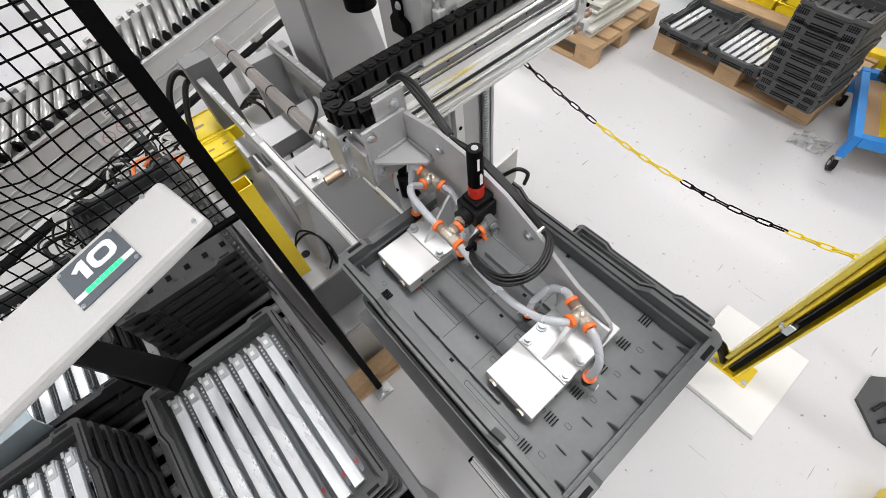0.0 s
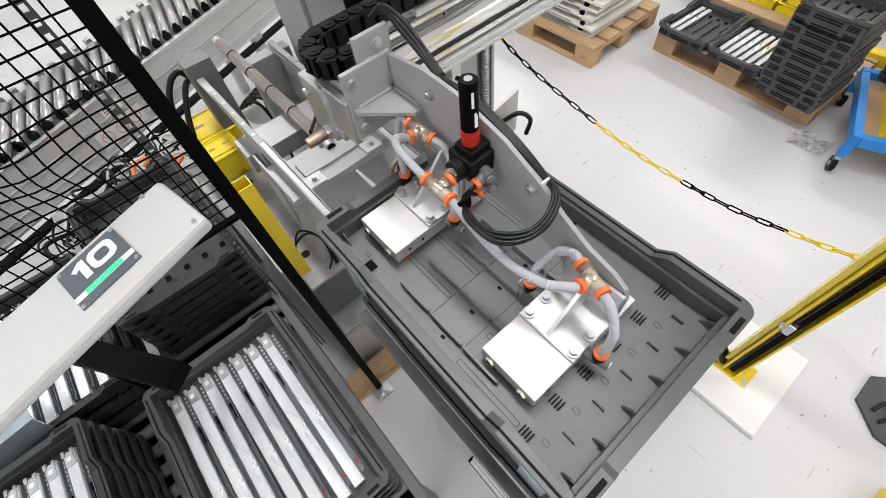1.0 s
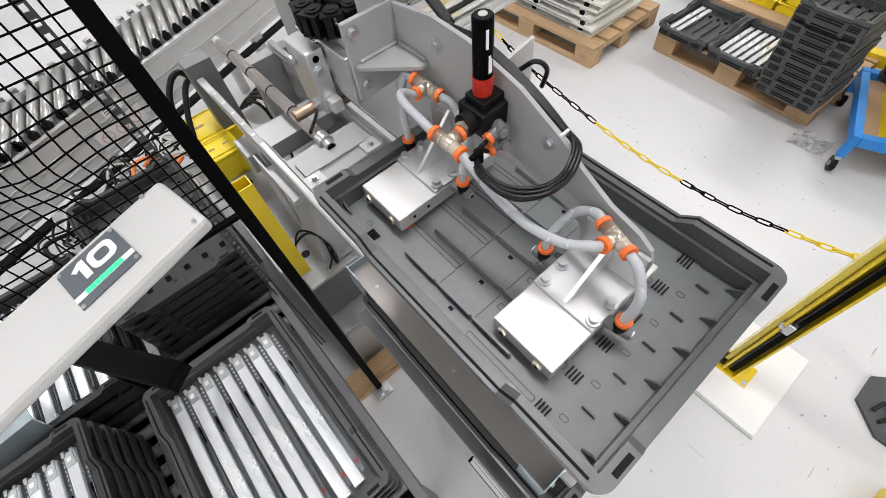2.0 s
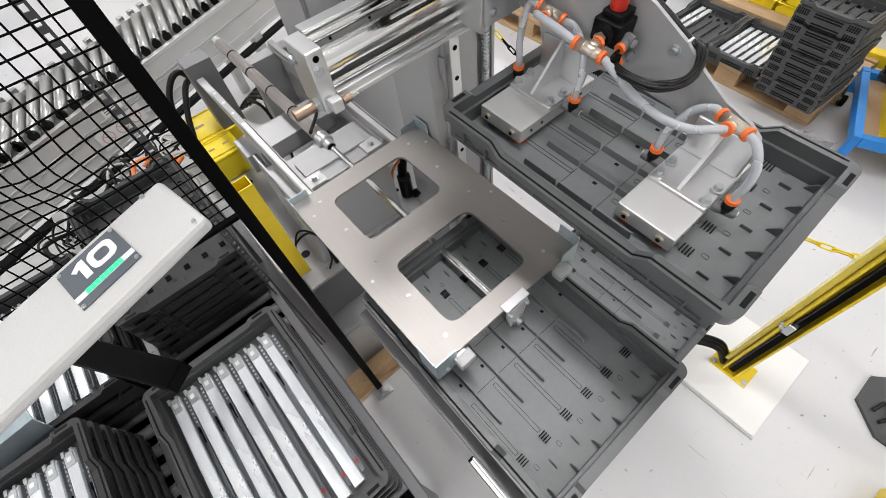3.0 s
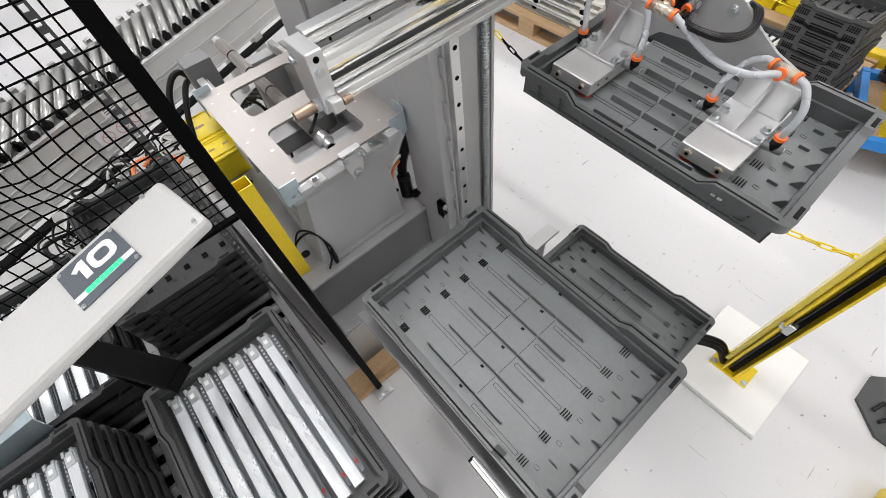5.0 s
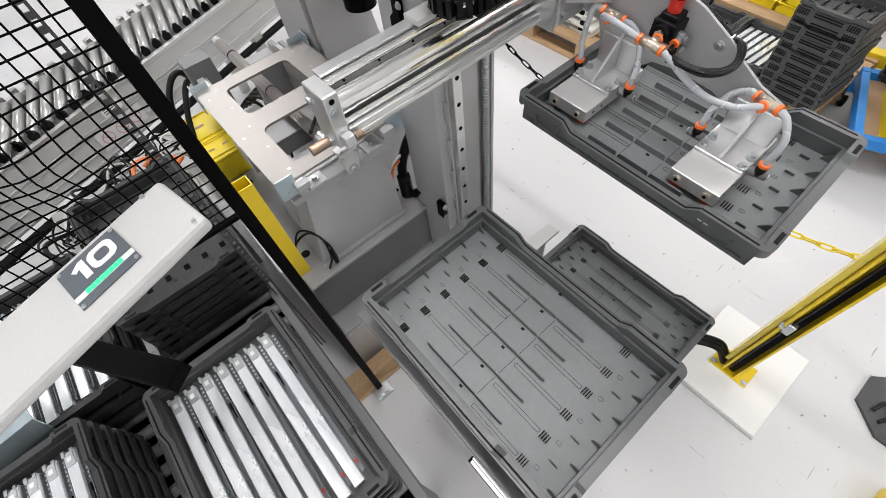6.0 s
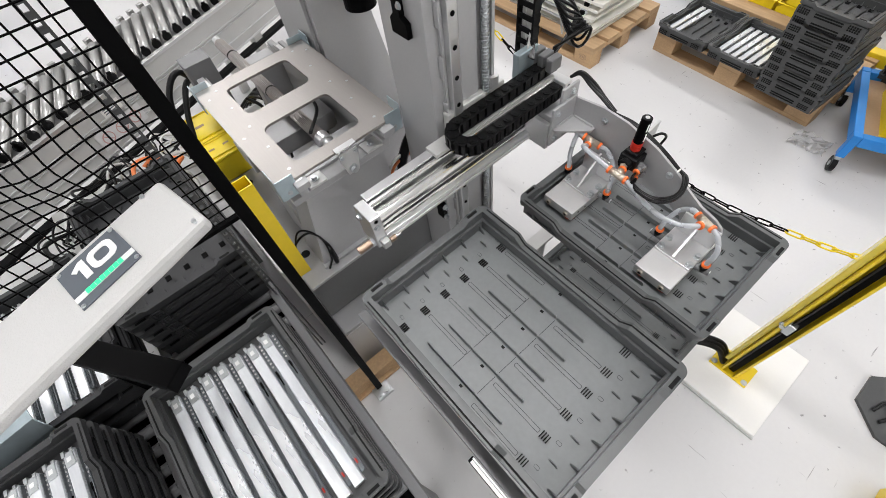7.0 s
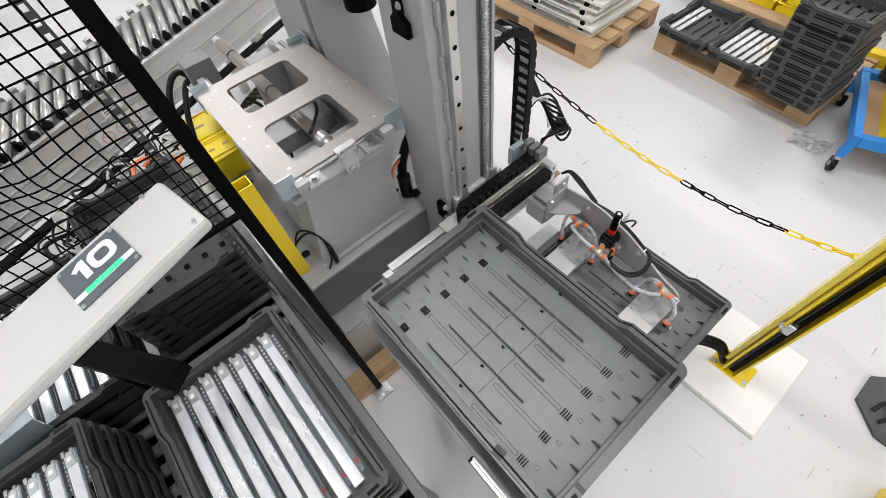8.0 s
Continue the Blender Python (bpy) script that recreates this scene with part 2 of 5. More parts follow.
def tray_meshes(L, W):
    """Meshes of one tray, origin at its lower corner: x along the long side."""
    t = 0.004
    # walls: outline of the long side steps down between the ends
    floor_ = box(nb(), 0.018, L - 0.018, 0.018, W - 0.018, 0.010, 0.014)
    dip = TH - 0.020
    side = [(0.016, 0.0), (L - 0.016, 0.0), (L - 0.016, TH), (L - 0.135, TH), (L - 0.160, dip), (0.160, dip), (0.135, TH), (0.016, TH)]
    end = [(0.016, 0.0), (W - 0.016, 0.0), (W - 0.016, TH), (W - 0.070, TH), (W - 0.082, TH - 0.010), (0.082, TH - 0.010), (0.070, TH), (0.016, TH)]
    walls = {}
    # walls with a raised step along the inside
    for nm, y0, y1, s0 in (("side_wall_a", 0.016, 0.016 + t, 0.0195), ("side_wall_b", W - 0.016 - t, W - 0.016, W - 0.027)):
        walls[nm] = prism(nb(), side, y0, y1, "y")
        box(walls[nm], 0.0205, L - 0.0205, s0, s0 + 0.0075, 0.0142, 0.046)
    for nm, x0, x1, s0 in (("end_wall_a", 0.016, 0.016 + t, 0.0195), ("end_wall_b", L - 0.016 - t, L - 0.016, L - 0.027)):
        walls[nm] = prism(nb(), end, x0, x1, "x")
        box(walls[nm], s0, s0 + 0.0075, 0.0275, W - 0.0275, 0.0142, 0.046)
    # rim: flange that turns out and down
    rim = nb()
    for y0, y1, yl in ((0.0, 0.016, 0.0), (W - 0.016, W, W - 0.003)):
        top = [(0.022, TH), (0.135, TH), (0.160, dip), (L - 0.160, dip), (L - 0.135, TH), (L - 0.022, TH)]
        prism(rim, top + [(u, v - 0.004) for u, v in reversed(top)], y0, y1, "y")
        prism(rim, [(u, v - 0.004) for u, v in top] + [(u, v - 0.018) for u, v in reversed(top)], yl, yl + 0.003, "y")
    for x0, x1, xl in ((0.0, 0.016, 0.0), (L - 0.016, L, L - 0.003)):
        e = [(0.022, TH), (0.070, TH), (0.082, TH - 0.010), (W - 0.082, TH - 0.010), (W - 0.070, TH), (W - 0.022, TH)]
        prism(rim, e + [(u, v - 0.004) for u, v in reversed(e)], x0, x1, "x")
        prism(rim, [(u, v - 0.004) for u, v in e] + [(u, v - 0.020) for u, v in reversed(e)], xl, xl + 0.003, "x")
    for cx, cy, a0 in ((L - 0.022, W - 0.022, 0), (0.022, W - 0.022, 90), (0.022, 0.022, 180), (L - 0.022, 0.022, 270)):
        arc = [(cx + 0.022 * math.cos(radians(a0 + 15 * k)), cy + 0.022 * math.sin(radians(a0 + 15 * k))) for k in range(7)]
        inn = [(cx + 0.006 * math.cos(radians(a0 + 15 * k)), cy + 0.006 * math.sin(radians(a0 + 15 * k))) for k in range(6, -1, -1)]
        prism(rim, arc + inn, TH - 0.004, TH)
        inn2 = [(cx + 0.019 * math.cos(radians(a0 + 15 * k)), cy + 0.019 * math.sin(radians(a0 + 15 * k))) for k in range(6, -1, -1)]
        prism(rim, arc + inn2, TH - 0.022, TH - 0.004)
    # black strips on the rim for its channel's shade, and slots near the corners
    groove = nb()
    for y0 in (-0.002,):
        top = [(0.024, TH), (0.135, TH), (0.160, dip), (L - 0.160, dip), (L - 0.135, TH), (L - 0.024, TH)]
        prism(groove, [(u, v + 0.0006) for u, v in top] + [(u, v + 0.0001) for u, v in reversed(top)], y0, y0 + 0.004, "y")
    cslot = box(nb(), -0.004, 0.004, -0.016, 0.016, 0, 0.0008)
    # outer stacking skirt with ribs below the rim
    skirts = {}
    for nm, y0, y1, yb in (("skirt_a", 0.008, 0.016, 0.012), ("skirt_b", W - 0.016, W - 0.008, W - 0.016)):
        bm = nb()
        for i in range(9):
            x = 0.06 + (L - 0.12) * i / 8
            box(bm, x - 0.0015, x + 0.0015, y0, y1, 0.012, TH - 0.030)
        skirts[nm] = box(bm, 0.03, L - 0.03, yb, yb + 0.004, 0.008, 0.014)
    rib = prism(nb(), [(-0.0385, 0), (0.0385, 0), (0.036, 0.015), (-0.036, 0.015)], -0.0018, 0.0018, "y")
    comb = nb()
    for i in range(4):
        box(comb, -0.0100 + 0.0055 * i, -0.0078 + 0.0055 * i, -0.0085, 0.0085, 0, 0.005)
    gus = prism(nb(), [(0, 0), (0.019, 0), (0.017, 0.004), (0.005, 0.018), (0, 0.020)], -0.0016, 0.0016, "y")
    fin = box(nb(), -0.010, 0.010, -0.001, 0.001, 0, 0.007)
    mark = nb()
    ring_plate(mark, rounded(-0.006, 0.006, -0.004, 0.004, 0.0025), [rounded(-0.0052, 0.0052, -0.0032, 0.0032, 0.002)], 0, 0.0006)
    longm = nb()
    ring_plate(longm, rounded(-0.065, 0.065, -0.005, 0.005, 0.003), [rounded(-0.0638, 0.0638, -0.0038, 0.0038, 0.002)], 0, 0.0006)
    seam = box(nb(), -0.0007, 0.0007, -0.027, 0.027, 0, 0.0005)
    hole = box(nb(), -0.004, 0.004, -0.003, 0.003, 0, 0.0008)
    slot = prism(nb(), rounded(-0.011, 0.011, -0.0035, 0.0035, 0.003), -0.0008, 0.0008, "y")
    return {"floor_": floor_, **walls, "rim": rim, "groove": groove, "cslot": cslot, **skirts, "rib": rib, "comb": comb, "gusset": gus, "fin": fin, "mark": mark, "longm": longm, "seam": seam, "hole": hole, "slot": slot}


def tray(m, label, L=0.6, W=0.39, group="stacking trays", full=True, name="stacking_tray", body=None):
    body = body or TRAYM
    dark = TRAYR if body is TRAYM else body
    key = (L, W, body.name)
    if key not in TRAY_MESH:
        got = {}
        for k, bm in tray_meshes(L, W).items():
            me = bpy.data.meshes.new("tray_" + k)
            bmesh.ops.recalc_face_normals(bm, faces=bm.faces)
            bm.to_mesh(me)
            bm.free()
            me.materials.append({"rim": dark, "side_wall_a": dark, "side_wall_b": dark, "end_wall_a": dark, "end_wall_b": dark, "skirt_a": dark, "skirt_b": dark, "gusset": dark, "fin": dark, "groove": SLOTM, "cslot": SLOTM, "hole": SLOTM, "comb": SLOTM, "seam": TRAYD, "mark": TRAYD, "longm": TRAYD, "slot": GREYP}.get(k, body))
            got[k] = me
        TRAY_MESH[key] = got
    ms = TRAY_MESH[key]
    t = thing(name, m, label, "tray", group)
    shared("tray_floor", ms["floor_"], t, pose(0, 0, 0))
    for nm, k in (("side_wall", "side_wall_a"), ("side_wall", "side_wall_b"), ("end_wall", "end_wall_a"), ("end_wall", "end_wall_b")):
        shared(nm, ms[k], t, pose(0, 0, 0))
    for y in (0.0075, W - 0.0075):
        shared("rim_channel", ms["groove"], t, pose(0, y, 0))
    for x in (0.008, L - 0.008):
        for y in (0.046, W - 0.046):
            shared("rim_slot", ms["cslot"], t, pose(x, y, TH))
    shared("rim", ms["rim"], t, pose(0, 0, 0))
    for k in ("skirt_a", "skirt_b"):
        shared("stacking_skirt", ms[k], t, pose(0, 0, 0))
    if not full:
        return t
    z = 0.014
    fx = min(1.0, L / 0.6)
    n, dy = 5, W * 0.161
    for j in range(n):
        y = W / 2 + (j - 2) * dy
        for i in range(3):
            shared("rib", ms["rib"], t, pose(L / 2 - 0.004 + (i - 1) * 0.080 * fx, y - dy * 0.22, z))
            if i < 2 and j < 4:
                shared("seam", ms["seam"], t, pose(L / 2 - 0.004 + (i - 0.5) * 0.080 * fx, y + dy * 0.28, z))
    for j in range(6):
        y = W / 2 + (j - 2.5) * dy
        for sx in (-1, 1):
            shared("comb", ms["comb"], t, pose(L / 2 + sx * 0.190 * fx, y, z))
            if sx > 0:
                shared("drain_hole", ms["hole"], t, pose(L / 2, y + dy * 0.12, z))
            shared("moulded_mark", ms["mark"], t, pose(L / 2 + sx * 0.216 * fx, y + 0.012, z))
            shared("moulded_mark", ms["longm"], t, pose(L / 2 + sx * 0.110 * fx, y, z)) if (j > 0 and sx < 0) or (j < 5 and sx > 0) else None
            shared("gusset", ms["gusset"], t, pose(0.027 if sx < 0 else L - 0.027, y, z, 0, 0, 0 if sx < 0 else 180))
            shared("fin", ms["fin"], t, pose(L / 2 + sx * 0.232 * fx, y - 0.024, z))
    for y in (0.0155, W - 0.0155):
        shared("slot_plate", ms["slot"], t, pose(L * 0.80, y, TH - 0.034))
    return t


W_T = 0.40
big = tray(pose(-0.527, 0.088, 0.972 - TH), "empty dark grey plastic stacking tray on the lift table", W=W_T)
low = tray(pose(-0.516, 0.634, 0.374 - TH), "empty dark grey plastic stacking tray on top of the low pile", W=W_T)
held = tray(pose(-0.532, 0.082, 1.143 - TH), "empty dark grey plastic tray held by the vacuum gripper", W=W_T)


# ---- the pile under the place position, and the lift table ----
for k in range(1, 5):
    tray(pose(-0.516, 0.634, 0.374 - TH - 0.046 * k), "empty dark grey plastic stacking tray in the low pile", W=W_T, full=False)
pb = thing("pile_stand", pose(-0.516, 0.634, 0.002), "grey steel stand under the low pile of trays", "stand")
part("top_plate", box(nb(), 0.02, 0.58, 0.02, 0.36, 0.095, 0.114, 0.002), STEELG, pb)
for x in (0.04, 0.53):
    for y in (0.04, 0.31):
        part("leg", box(nb(), x, x + 0.03, y, y + 0.03, 0, 0.095), STEELG, pb)

lt = thing("lift_table", pose(-0.527, 0.088, 0.010), "grey steel lift table with an aluminium edge under a tray", "table")
part("table_frame", ring_plate(nb(), rounded(0.03, 0.59, 0.02, 0.385, 0.01), [rounded(0.10, 0.52, 0.08, 0.33, 0.01)], 0.872, 0.889), STEELG, lt)
for x in (0.05, 0.53):
    for y in (0.04, 0.34):
        part("leg", box(nb(), x, x + 0.035, y, y + 0.035, 0, 0.872), STEELG, lt)
part("edge_rail", box(nb(), -0.02, 0.62, -0.022, 0.004, 0.850, 0.862, 0.002), STEELD, lt)

lb = thing("sensor_bar", pose(-0.11, 0.055, 0.892), "white and black sensor bar clipped beside the tray", "sensor")
part("housing", box(nb(), 0, 0.22, -0.008, 0.006, 0.0, 0.014, 0.002), BLACK, lb)
part("window", box(nb(), 0.006, 0.22, -0.007, 0.000, 0.0145, 0.0160), WHITEB, lb, "white front strip")
part("lens", box(nb(), 0.004, 0.22, 0.001, 0.005, 0.0145, 0.0155), LEDW, lb)

# ---- machine base, tower, column ----
base = thing("machine_base", pose(0, 0, 0), "grey painted steel machine base with a dark front", "machine base")
part("top_plate", box(nb(), -1.95, -0.885, 0.02, 0.56, 0.585, 0.600, 0.003), STEELG, base)
part("front_beam", box(nb(), -0.95, -0.895, 0.02, 0.56, 0.36, 0.584, 0.003), STEELD, base, "dark grey front beam")
part("lower_ledge", box(nb(), -0.97, -0.80, 0.02, 0.56, 0.335, 0.355, 0.003), STEELG, base)
part("side_sheet", box(nb(), -1.90, -0.90, 0.012, 0.019, 0.02, 0.580), GREYP, base)
for x in (-1.85, -1.2, -0.95):
    for y in (0.04, 0.47):
        part("foot", box(nb(), x, x + 0.06, y, y + 0.06, 0, 0.585 if x < -0.96 else 0.334), STEELG, base)
bolt(base, (-1.03, 0.50, 0.601), r=0.006, h=0.003, name="cap_screw", material=BLACK)

for x, y in ((-1.503, 0.088), (-1.027, 0.080)):
    part("hole_plug", cyl(nb(), (x, y, 0.6002), (x, y, 0.6025), 0.016, 20), RUBBER, base, "round black plug")

tower = thing("shuttle_tower", pose(0, 0, 0.6012), "grey sheet metal tower that carries the shuttle rails", "machine frame")
bm = nb()
lo = [bm.verts.new(p) for p in ((-0.93, 0.105, 0), (-0.93, 0.455, 0), (-1.06, 0.455, 0), (-1.06, 0.105, 0))]
hi = [bm.verts.new(p) for p in ((-0.955, 0.165, 0.31), (-0.955, 0.455, 0.31), (-1.06, 0.455, 0.31), (-1.06, 0.165, 0.31))]
for q in ((0, 1, 2, 3),):
    bm.faces.new([lo[i] for i in q][::-1])
    bm.faces.new([hi[i] for i in q])
for i in range(4):
    j = (i + 1) % 4
    bm.faces.new((lo[i], lo[j], hi[j], hi[i]))
part("front_cover", bm, STEELG, tower)
part("front_lip", box(nb(), -0.945, -0.915, 0.10, 0.46, 0.0, 0.012, 0.002), STEELG, tower)
part("top_block", box(nb(), -1.10, -0.935, 0.125, 0.475, 0.311, 0.335, 0.003), STEELG, tower)
part("rear_block", box(nb(), -1.36, -1.24, 0.155, 0.445, 0.240, 0.300, 0.003), STEELG, tower)
for y, xa in ((0.128, -1.20), (0.468, -1.655)):
    part("side_web", box(nb(), xa, -1.062, y - 0.003, y + 0.003, 0.0, 0.337), STEELG, tower)
part("step_plate", box(nb(), -1.055, -0.985, 0.20, 0.42, 0.3355, 0.345, 0.002), STEELG, tower)
for i, (x, y) in enumerate(((-0.958, 0.215), (-0.958, 0.420))):
    part("clamp_plate", box(nb(), x - 0.025, x + 0.025, y - 0.03, y + 0.03, 0.3355, 0.344, 0.002), GREYP, tower)
    bolt(tower, (x, y, 0.345), r=0.008, h=0.011)
for y in (0.166, 0.462):
    part("rail_bed", box(nb(), -1.70, -0.93, y - 0.013, y + 0.013, 0.338, 0.356, 0.002), STEELG, tower)
    part("fixed_rail", box(nb(), -1.69 if y > 0.3 else -1.56, -0.99, y - 0.011, y + 0.011, 0.3562, 0.372, 0.002), RAILM, tower, "bare aluminium guide rail")
    for k in range(8):
        bolt(tower, (-1.54 + 0.075 * k, y, 0.3722), r=0.0035, h=0.0015, name="rail_screw")
part("rear_frame", box(nb(), -1.72, -1.66, 0.34, 0.52, 0.0, 0.336, 0.003), STEELG, tower)
part("rear_upright", box(nb(), -1.80, -1.715, 0.14, 0.24, 0.05, 0.40, 0.002), STEELD, tower, "dark upright sheet")
part("cross_block", box(nb(), -1.45, -1.33, 0.12, 0.50, 0.16, 0.24, 0.003), STEELG, tower)

servo = thing("servo_cylinder", pose(0, 0, 0.945), "ribbed silver electric cylinder with black bands", "actuator")
flutes = []
for k in range(104):
    a, r = 2 * math.pi * k / 104, (0.0190, 0.0212, 0.0212, 0.0190)[k % 4]
    flutes.append((0.325 + r * math.cos(a), r * math.sin(a)))
part("ribbed_barrel", prism(nb(), flutes, -1.88, -1.10, "x"), PLATEM, servo)
for x in (-1.76, -1.60, -1.44, -1.28):
    part("band", cyl(nb(), (x, 0.325, 0), (x + 0.005, 0.325, 0), 0.0220, 26), BLACK, servo)
part("rear_cap", cyl(nb(), (-1.92, 0.325, 0), (-1.881, 0.325, 0), 0.0165, 20), ALU, servo)
part("front_head", cyl(nb(), (-1.10, 0.325, 0), (-1.065, 0.325, 0), 0.025, 24), ALU, servo)
part("nose", cyl(nb(), (-1.065, 0.325, 0), (-1.035, 0.325, 0), 0.017, 20), ALU, servo)
part("gland", cyl(nb(), (-1.0348, 0.325, 0), (-1.030, 0.325, 0), 0.014, 16), BLACK, servo)
part("mount", box(nb(), -1.115, -1.06, 0.285, 0.365, -0.008, 0.0, 0.001, Matrix.Translation((0, 0, -0.020))), ZINC, servo)

col = thing("lift_column", pose(0, -0.022, 0), "tall grey steel column with a guide rail and a lead screw", "column")
part("column_body", box(nb(), -0.93, -0.752, 0.555, 0.745, 0, 3.2, 0.004), STEELG, col)
part("front_web", box(nb(), -0.7515, -0.742, 0.590, 0.700, 0.3, 3.2), STEELG, col)
part("guide_rail", box(nb(), -0.7415, -0.722, 0.598, 0.628, 0.3, 3.2, 0.002), ALU, col, "polished steel guide rail")
for k in range(34):
    part("rail_hole", cyl(nb(), (-0.7222, 0.613, 0.40 + 0.08 * k), (-0.7212, 0.613, 0.40 + 0.08 * k), 0.0065, 12), BLACK, col)
bm = nb()
cyl(bm, (-0.735, 0.722, 0.35), (-0.735, 0.722, 3.2), 0.0085, 14)
for k in range(300):
    z = 0.36 + 0.0095 * k
    cyl(bm, (-0.735, 0.722, z), (-0.735, 0.722, z + 0.0045), 0.0115, 12)
part("lead_screw", bm, ZINC, col)
part("screw_foot", box(nb(), -0.76, -0.70, 0.695, 0.75, 0.32, 0.36, 0.004), ALU, col)
part("edge_strip", box(nb(), -0.7515, -0.728, 0.738, 0.748, 0.3, 3.2, 0.001), STEELG, col)
for k in range(14):
    part("weld_tab", box(nb(), -0.7515, -0.735, 0.583, 0.5895, 0.55 + 0.13 * k, 0.61 + 0.13 * k, 0.002), STEELG, col)
part("clamp", prism(nb(), [(-0.06, 0), (0.0, 0), (0.0, 0.035), (-0.02, 0.045), (-0.02, 0.10), (-0.045, 0.10), (-0.045, 0.05), (-0.06, 0.035)], 0.540, 0.554, "y", Matrix.Translation((-0.80, 0, 1.30))), BLACK, col)
bolt(col, (-0.815, 0.5395, 1.375), (0, -1, 0), 0.006, 0.006)
part("stop_bracket", box(nb(), -0.785, -0.751, 0.535, 0.553, 0.665, 0.735, 0.002), BLACK, col, "black stop bracket")
for z in (0.675, 0.725):
    bolt(col, (-0.7505, 0.544, z), (1, 0, 0), 0.007, 0.014)

p2 = thing("rear_pillar", pose(0, 0, 0), "wide grey steel pillar behind the shuttle", "pillar")
part("pillar_body", prism(nb(), [(0.555, 0.016), (0.945, 0.016), (0.865, 0.55), (0.765, 1.15), (0.70, 2.6), (0.555, 2.6)], -1.70, -1.42, "x"), STEELG, p2)
part("side_flange", box(nb(), -1.69, -1.44, 0.540, 0.5545, 0.016, 2.6, 0.002), STEELG, p2)
part("base_plate", box(nb(), -1.80, -1.36, 0.50, 0.98, 0, 0.0155, 0.002), STEELG, p2)
part("motor_cap", cyl(nb(), (-1.36, 0.715, 1.115), (-1.36, 0.715, 1.27), 0.055, 28), BLACK, p2, "round black drive housing")
part("motor_arm", box(nb(), -1.42, -1.36, 0.695, 0.735, 1.17, 1.20), STEELG, p2)

yc = thing("yellow_post", pose(-1.000, 0.016, 0.6012), "hollow square yellow painted guard post", "post")
for a in ((0, 0.045, 0, 0.003), (0, 0.045, 0.042, 0.045), (0, 0.003, 0.003, 0.042), (0.042, 0.045, 0.003, 0.042)):
    part("side_wall", box(nb(), *a, 0, 0.45), YELLOW, yc)
bx = thing("base_box", pose(0, 0, 0), "grey sheet metal cabinet beside the shuttle frame", "cabinet")
part("cabinet_body", box(nb(), -1.80, -1.02, -0.03, 0.011, 0, 0.60, 0.003), GREYP, bx)


def storage_bin(m, lx, ly, h, label, group="yellow storage bins", label_strip=False):
    t = thing("storage_bin", m, label, "bin", group)
    w = 0.004
    part("bottom", box(nb(), 0, lx, 0, ly, 0, w), YELLOWP, t)
    part("front", box(nb(), 0, w, w, ly - w, w, h * 0.8), YELLOWP, t)
    part("back", box(nb(), lx - w, lx, w, ly - w, w, h), YELLOWP, t)
    for y in (0, ly - w):
        part("side", prism(nb(), [(0, w), (lx, w), (lx, h), (lx * 0.2, h), (0, h * 0.8)], y, y + w, "y"), YELLOWP, t)
    bm = nb()
    ring_plate(bm, rounded(-0.006, lx + 0.006, -0.006, ly + 0.006, 0.006), [rounded(0.004, lx - 0.004, 0.004, ly - 0.004, 0.004)], h * 1.0, h * 1.0 + 0.005)
    part("rim", bm, YELLOWP, t)
    if label_strip:
        part("label_slot", box(nb(), -0.0015, -0.0003, ly * 0.3, ly * 0.7, h * 0.5, h * 0.66), BLACK, t)
    return t


for k, (x, cy) in enumerate(((-1.905, 0.012), (-1.698, 0.012))):
    yb = thing("yellow_crate", pose(x, cy, 0.6006), "closed bright yellow plastic crate with a folded lid", "crate", "yellow crates on the cabinet")
    lx, ly = ((0.195, 0.215), (0.130, 0.135))[k]
    part("crate_body", box(nb(), 0, lx, 0, ly, 0, 0.107, 0.006), YELLOWP, yb)
    part("lid", box(nb(), -0.003, lx + 0.003, -0.004, ly + 0.004, 0.1075, 0.119, 0.004), YELLOWP, yb)
    part("lid_fold", box(nb(), lx - 0.022, lx - 0.014, 0.004, ly - 0.004, 0.1192, 0.125, 0.002), YELLOWP, yb)
    part("lid_fold", box(nb(), 0.006, 0.012, 0.004, ly - 0.004, 0.1192, 0.124, 0.002), YELLOWP, yb)
    for j in range(2):
        part("grip_slot", box(nb(), lx * 0.42, lx * 0.50, ly * (0.18 + 0.45 * j), ly * (0.36 + 0.45 * j), 0.1192, 0.1198), CARD, yb)


def cable(ctrl, r, label, material=CABLE, name="cable", wave=0.0, seg=8):
    return tagged(part(name, tube(nb(), ctrl, r, 8, seg, wave), material, None, label, True), category="cable")


cable([(-0.98, 0.02, 0.602), (-0.98, 0.06, 0.72), (-0.96, 0.12, 0.76), (-0.93, 0.15, 0.70), (-0.92, 0.155, 0.612)], 0.004, "thin black sensor cable looped beside the base")
cable([(-1.00, 0.03, 0.602), (-0.97, 0.09, 0.78), (-0.94, 0.14, 0.74), (-0.925, 0.14, 0.64), (-0.90, 0.11, 0.615)], 0.0035, "thin black sensor cable looped beside the base")
cable([(-0.912, 0.145, 0.68), (-0.91, 0.146, 0.61)], 0.008, "black cable connector with a metal collar", RUBBER, "connector")
cable([(-1.78, -0.02, 0.645), (-1.84, 0.04, 0.86), (-1.90, 0.14, 0.90), (-1.96, 0.20, 0.62)], 0.012, "thick black hose arched behind the crates", RUBBER, "hose")
cable([(-1.70, -0.01, 0.645), (-1.83, 0.07, 0.80), (-1.93, 0.16, 0.84), (-2.0, 0.24, 0.55)], 0.012, "thick black hose arched behind the crates", RUBBER, "hose")
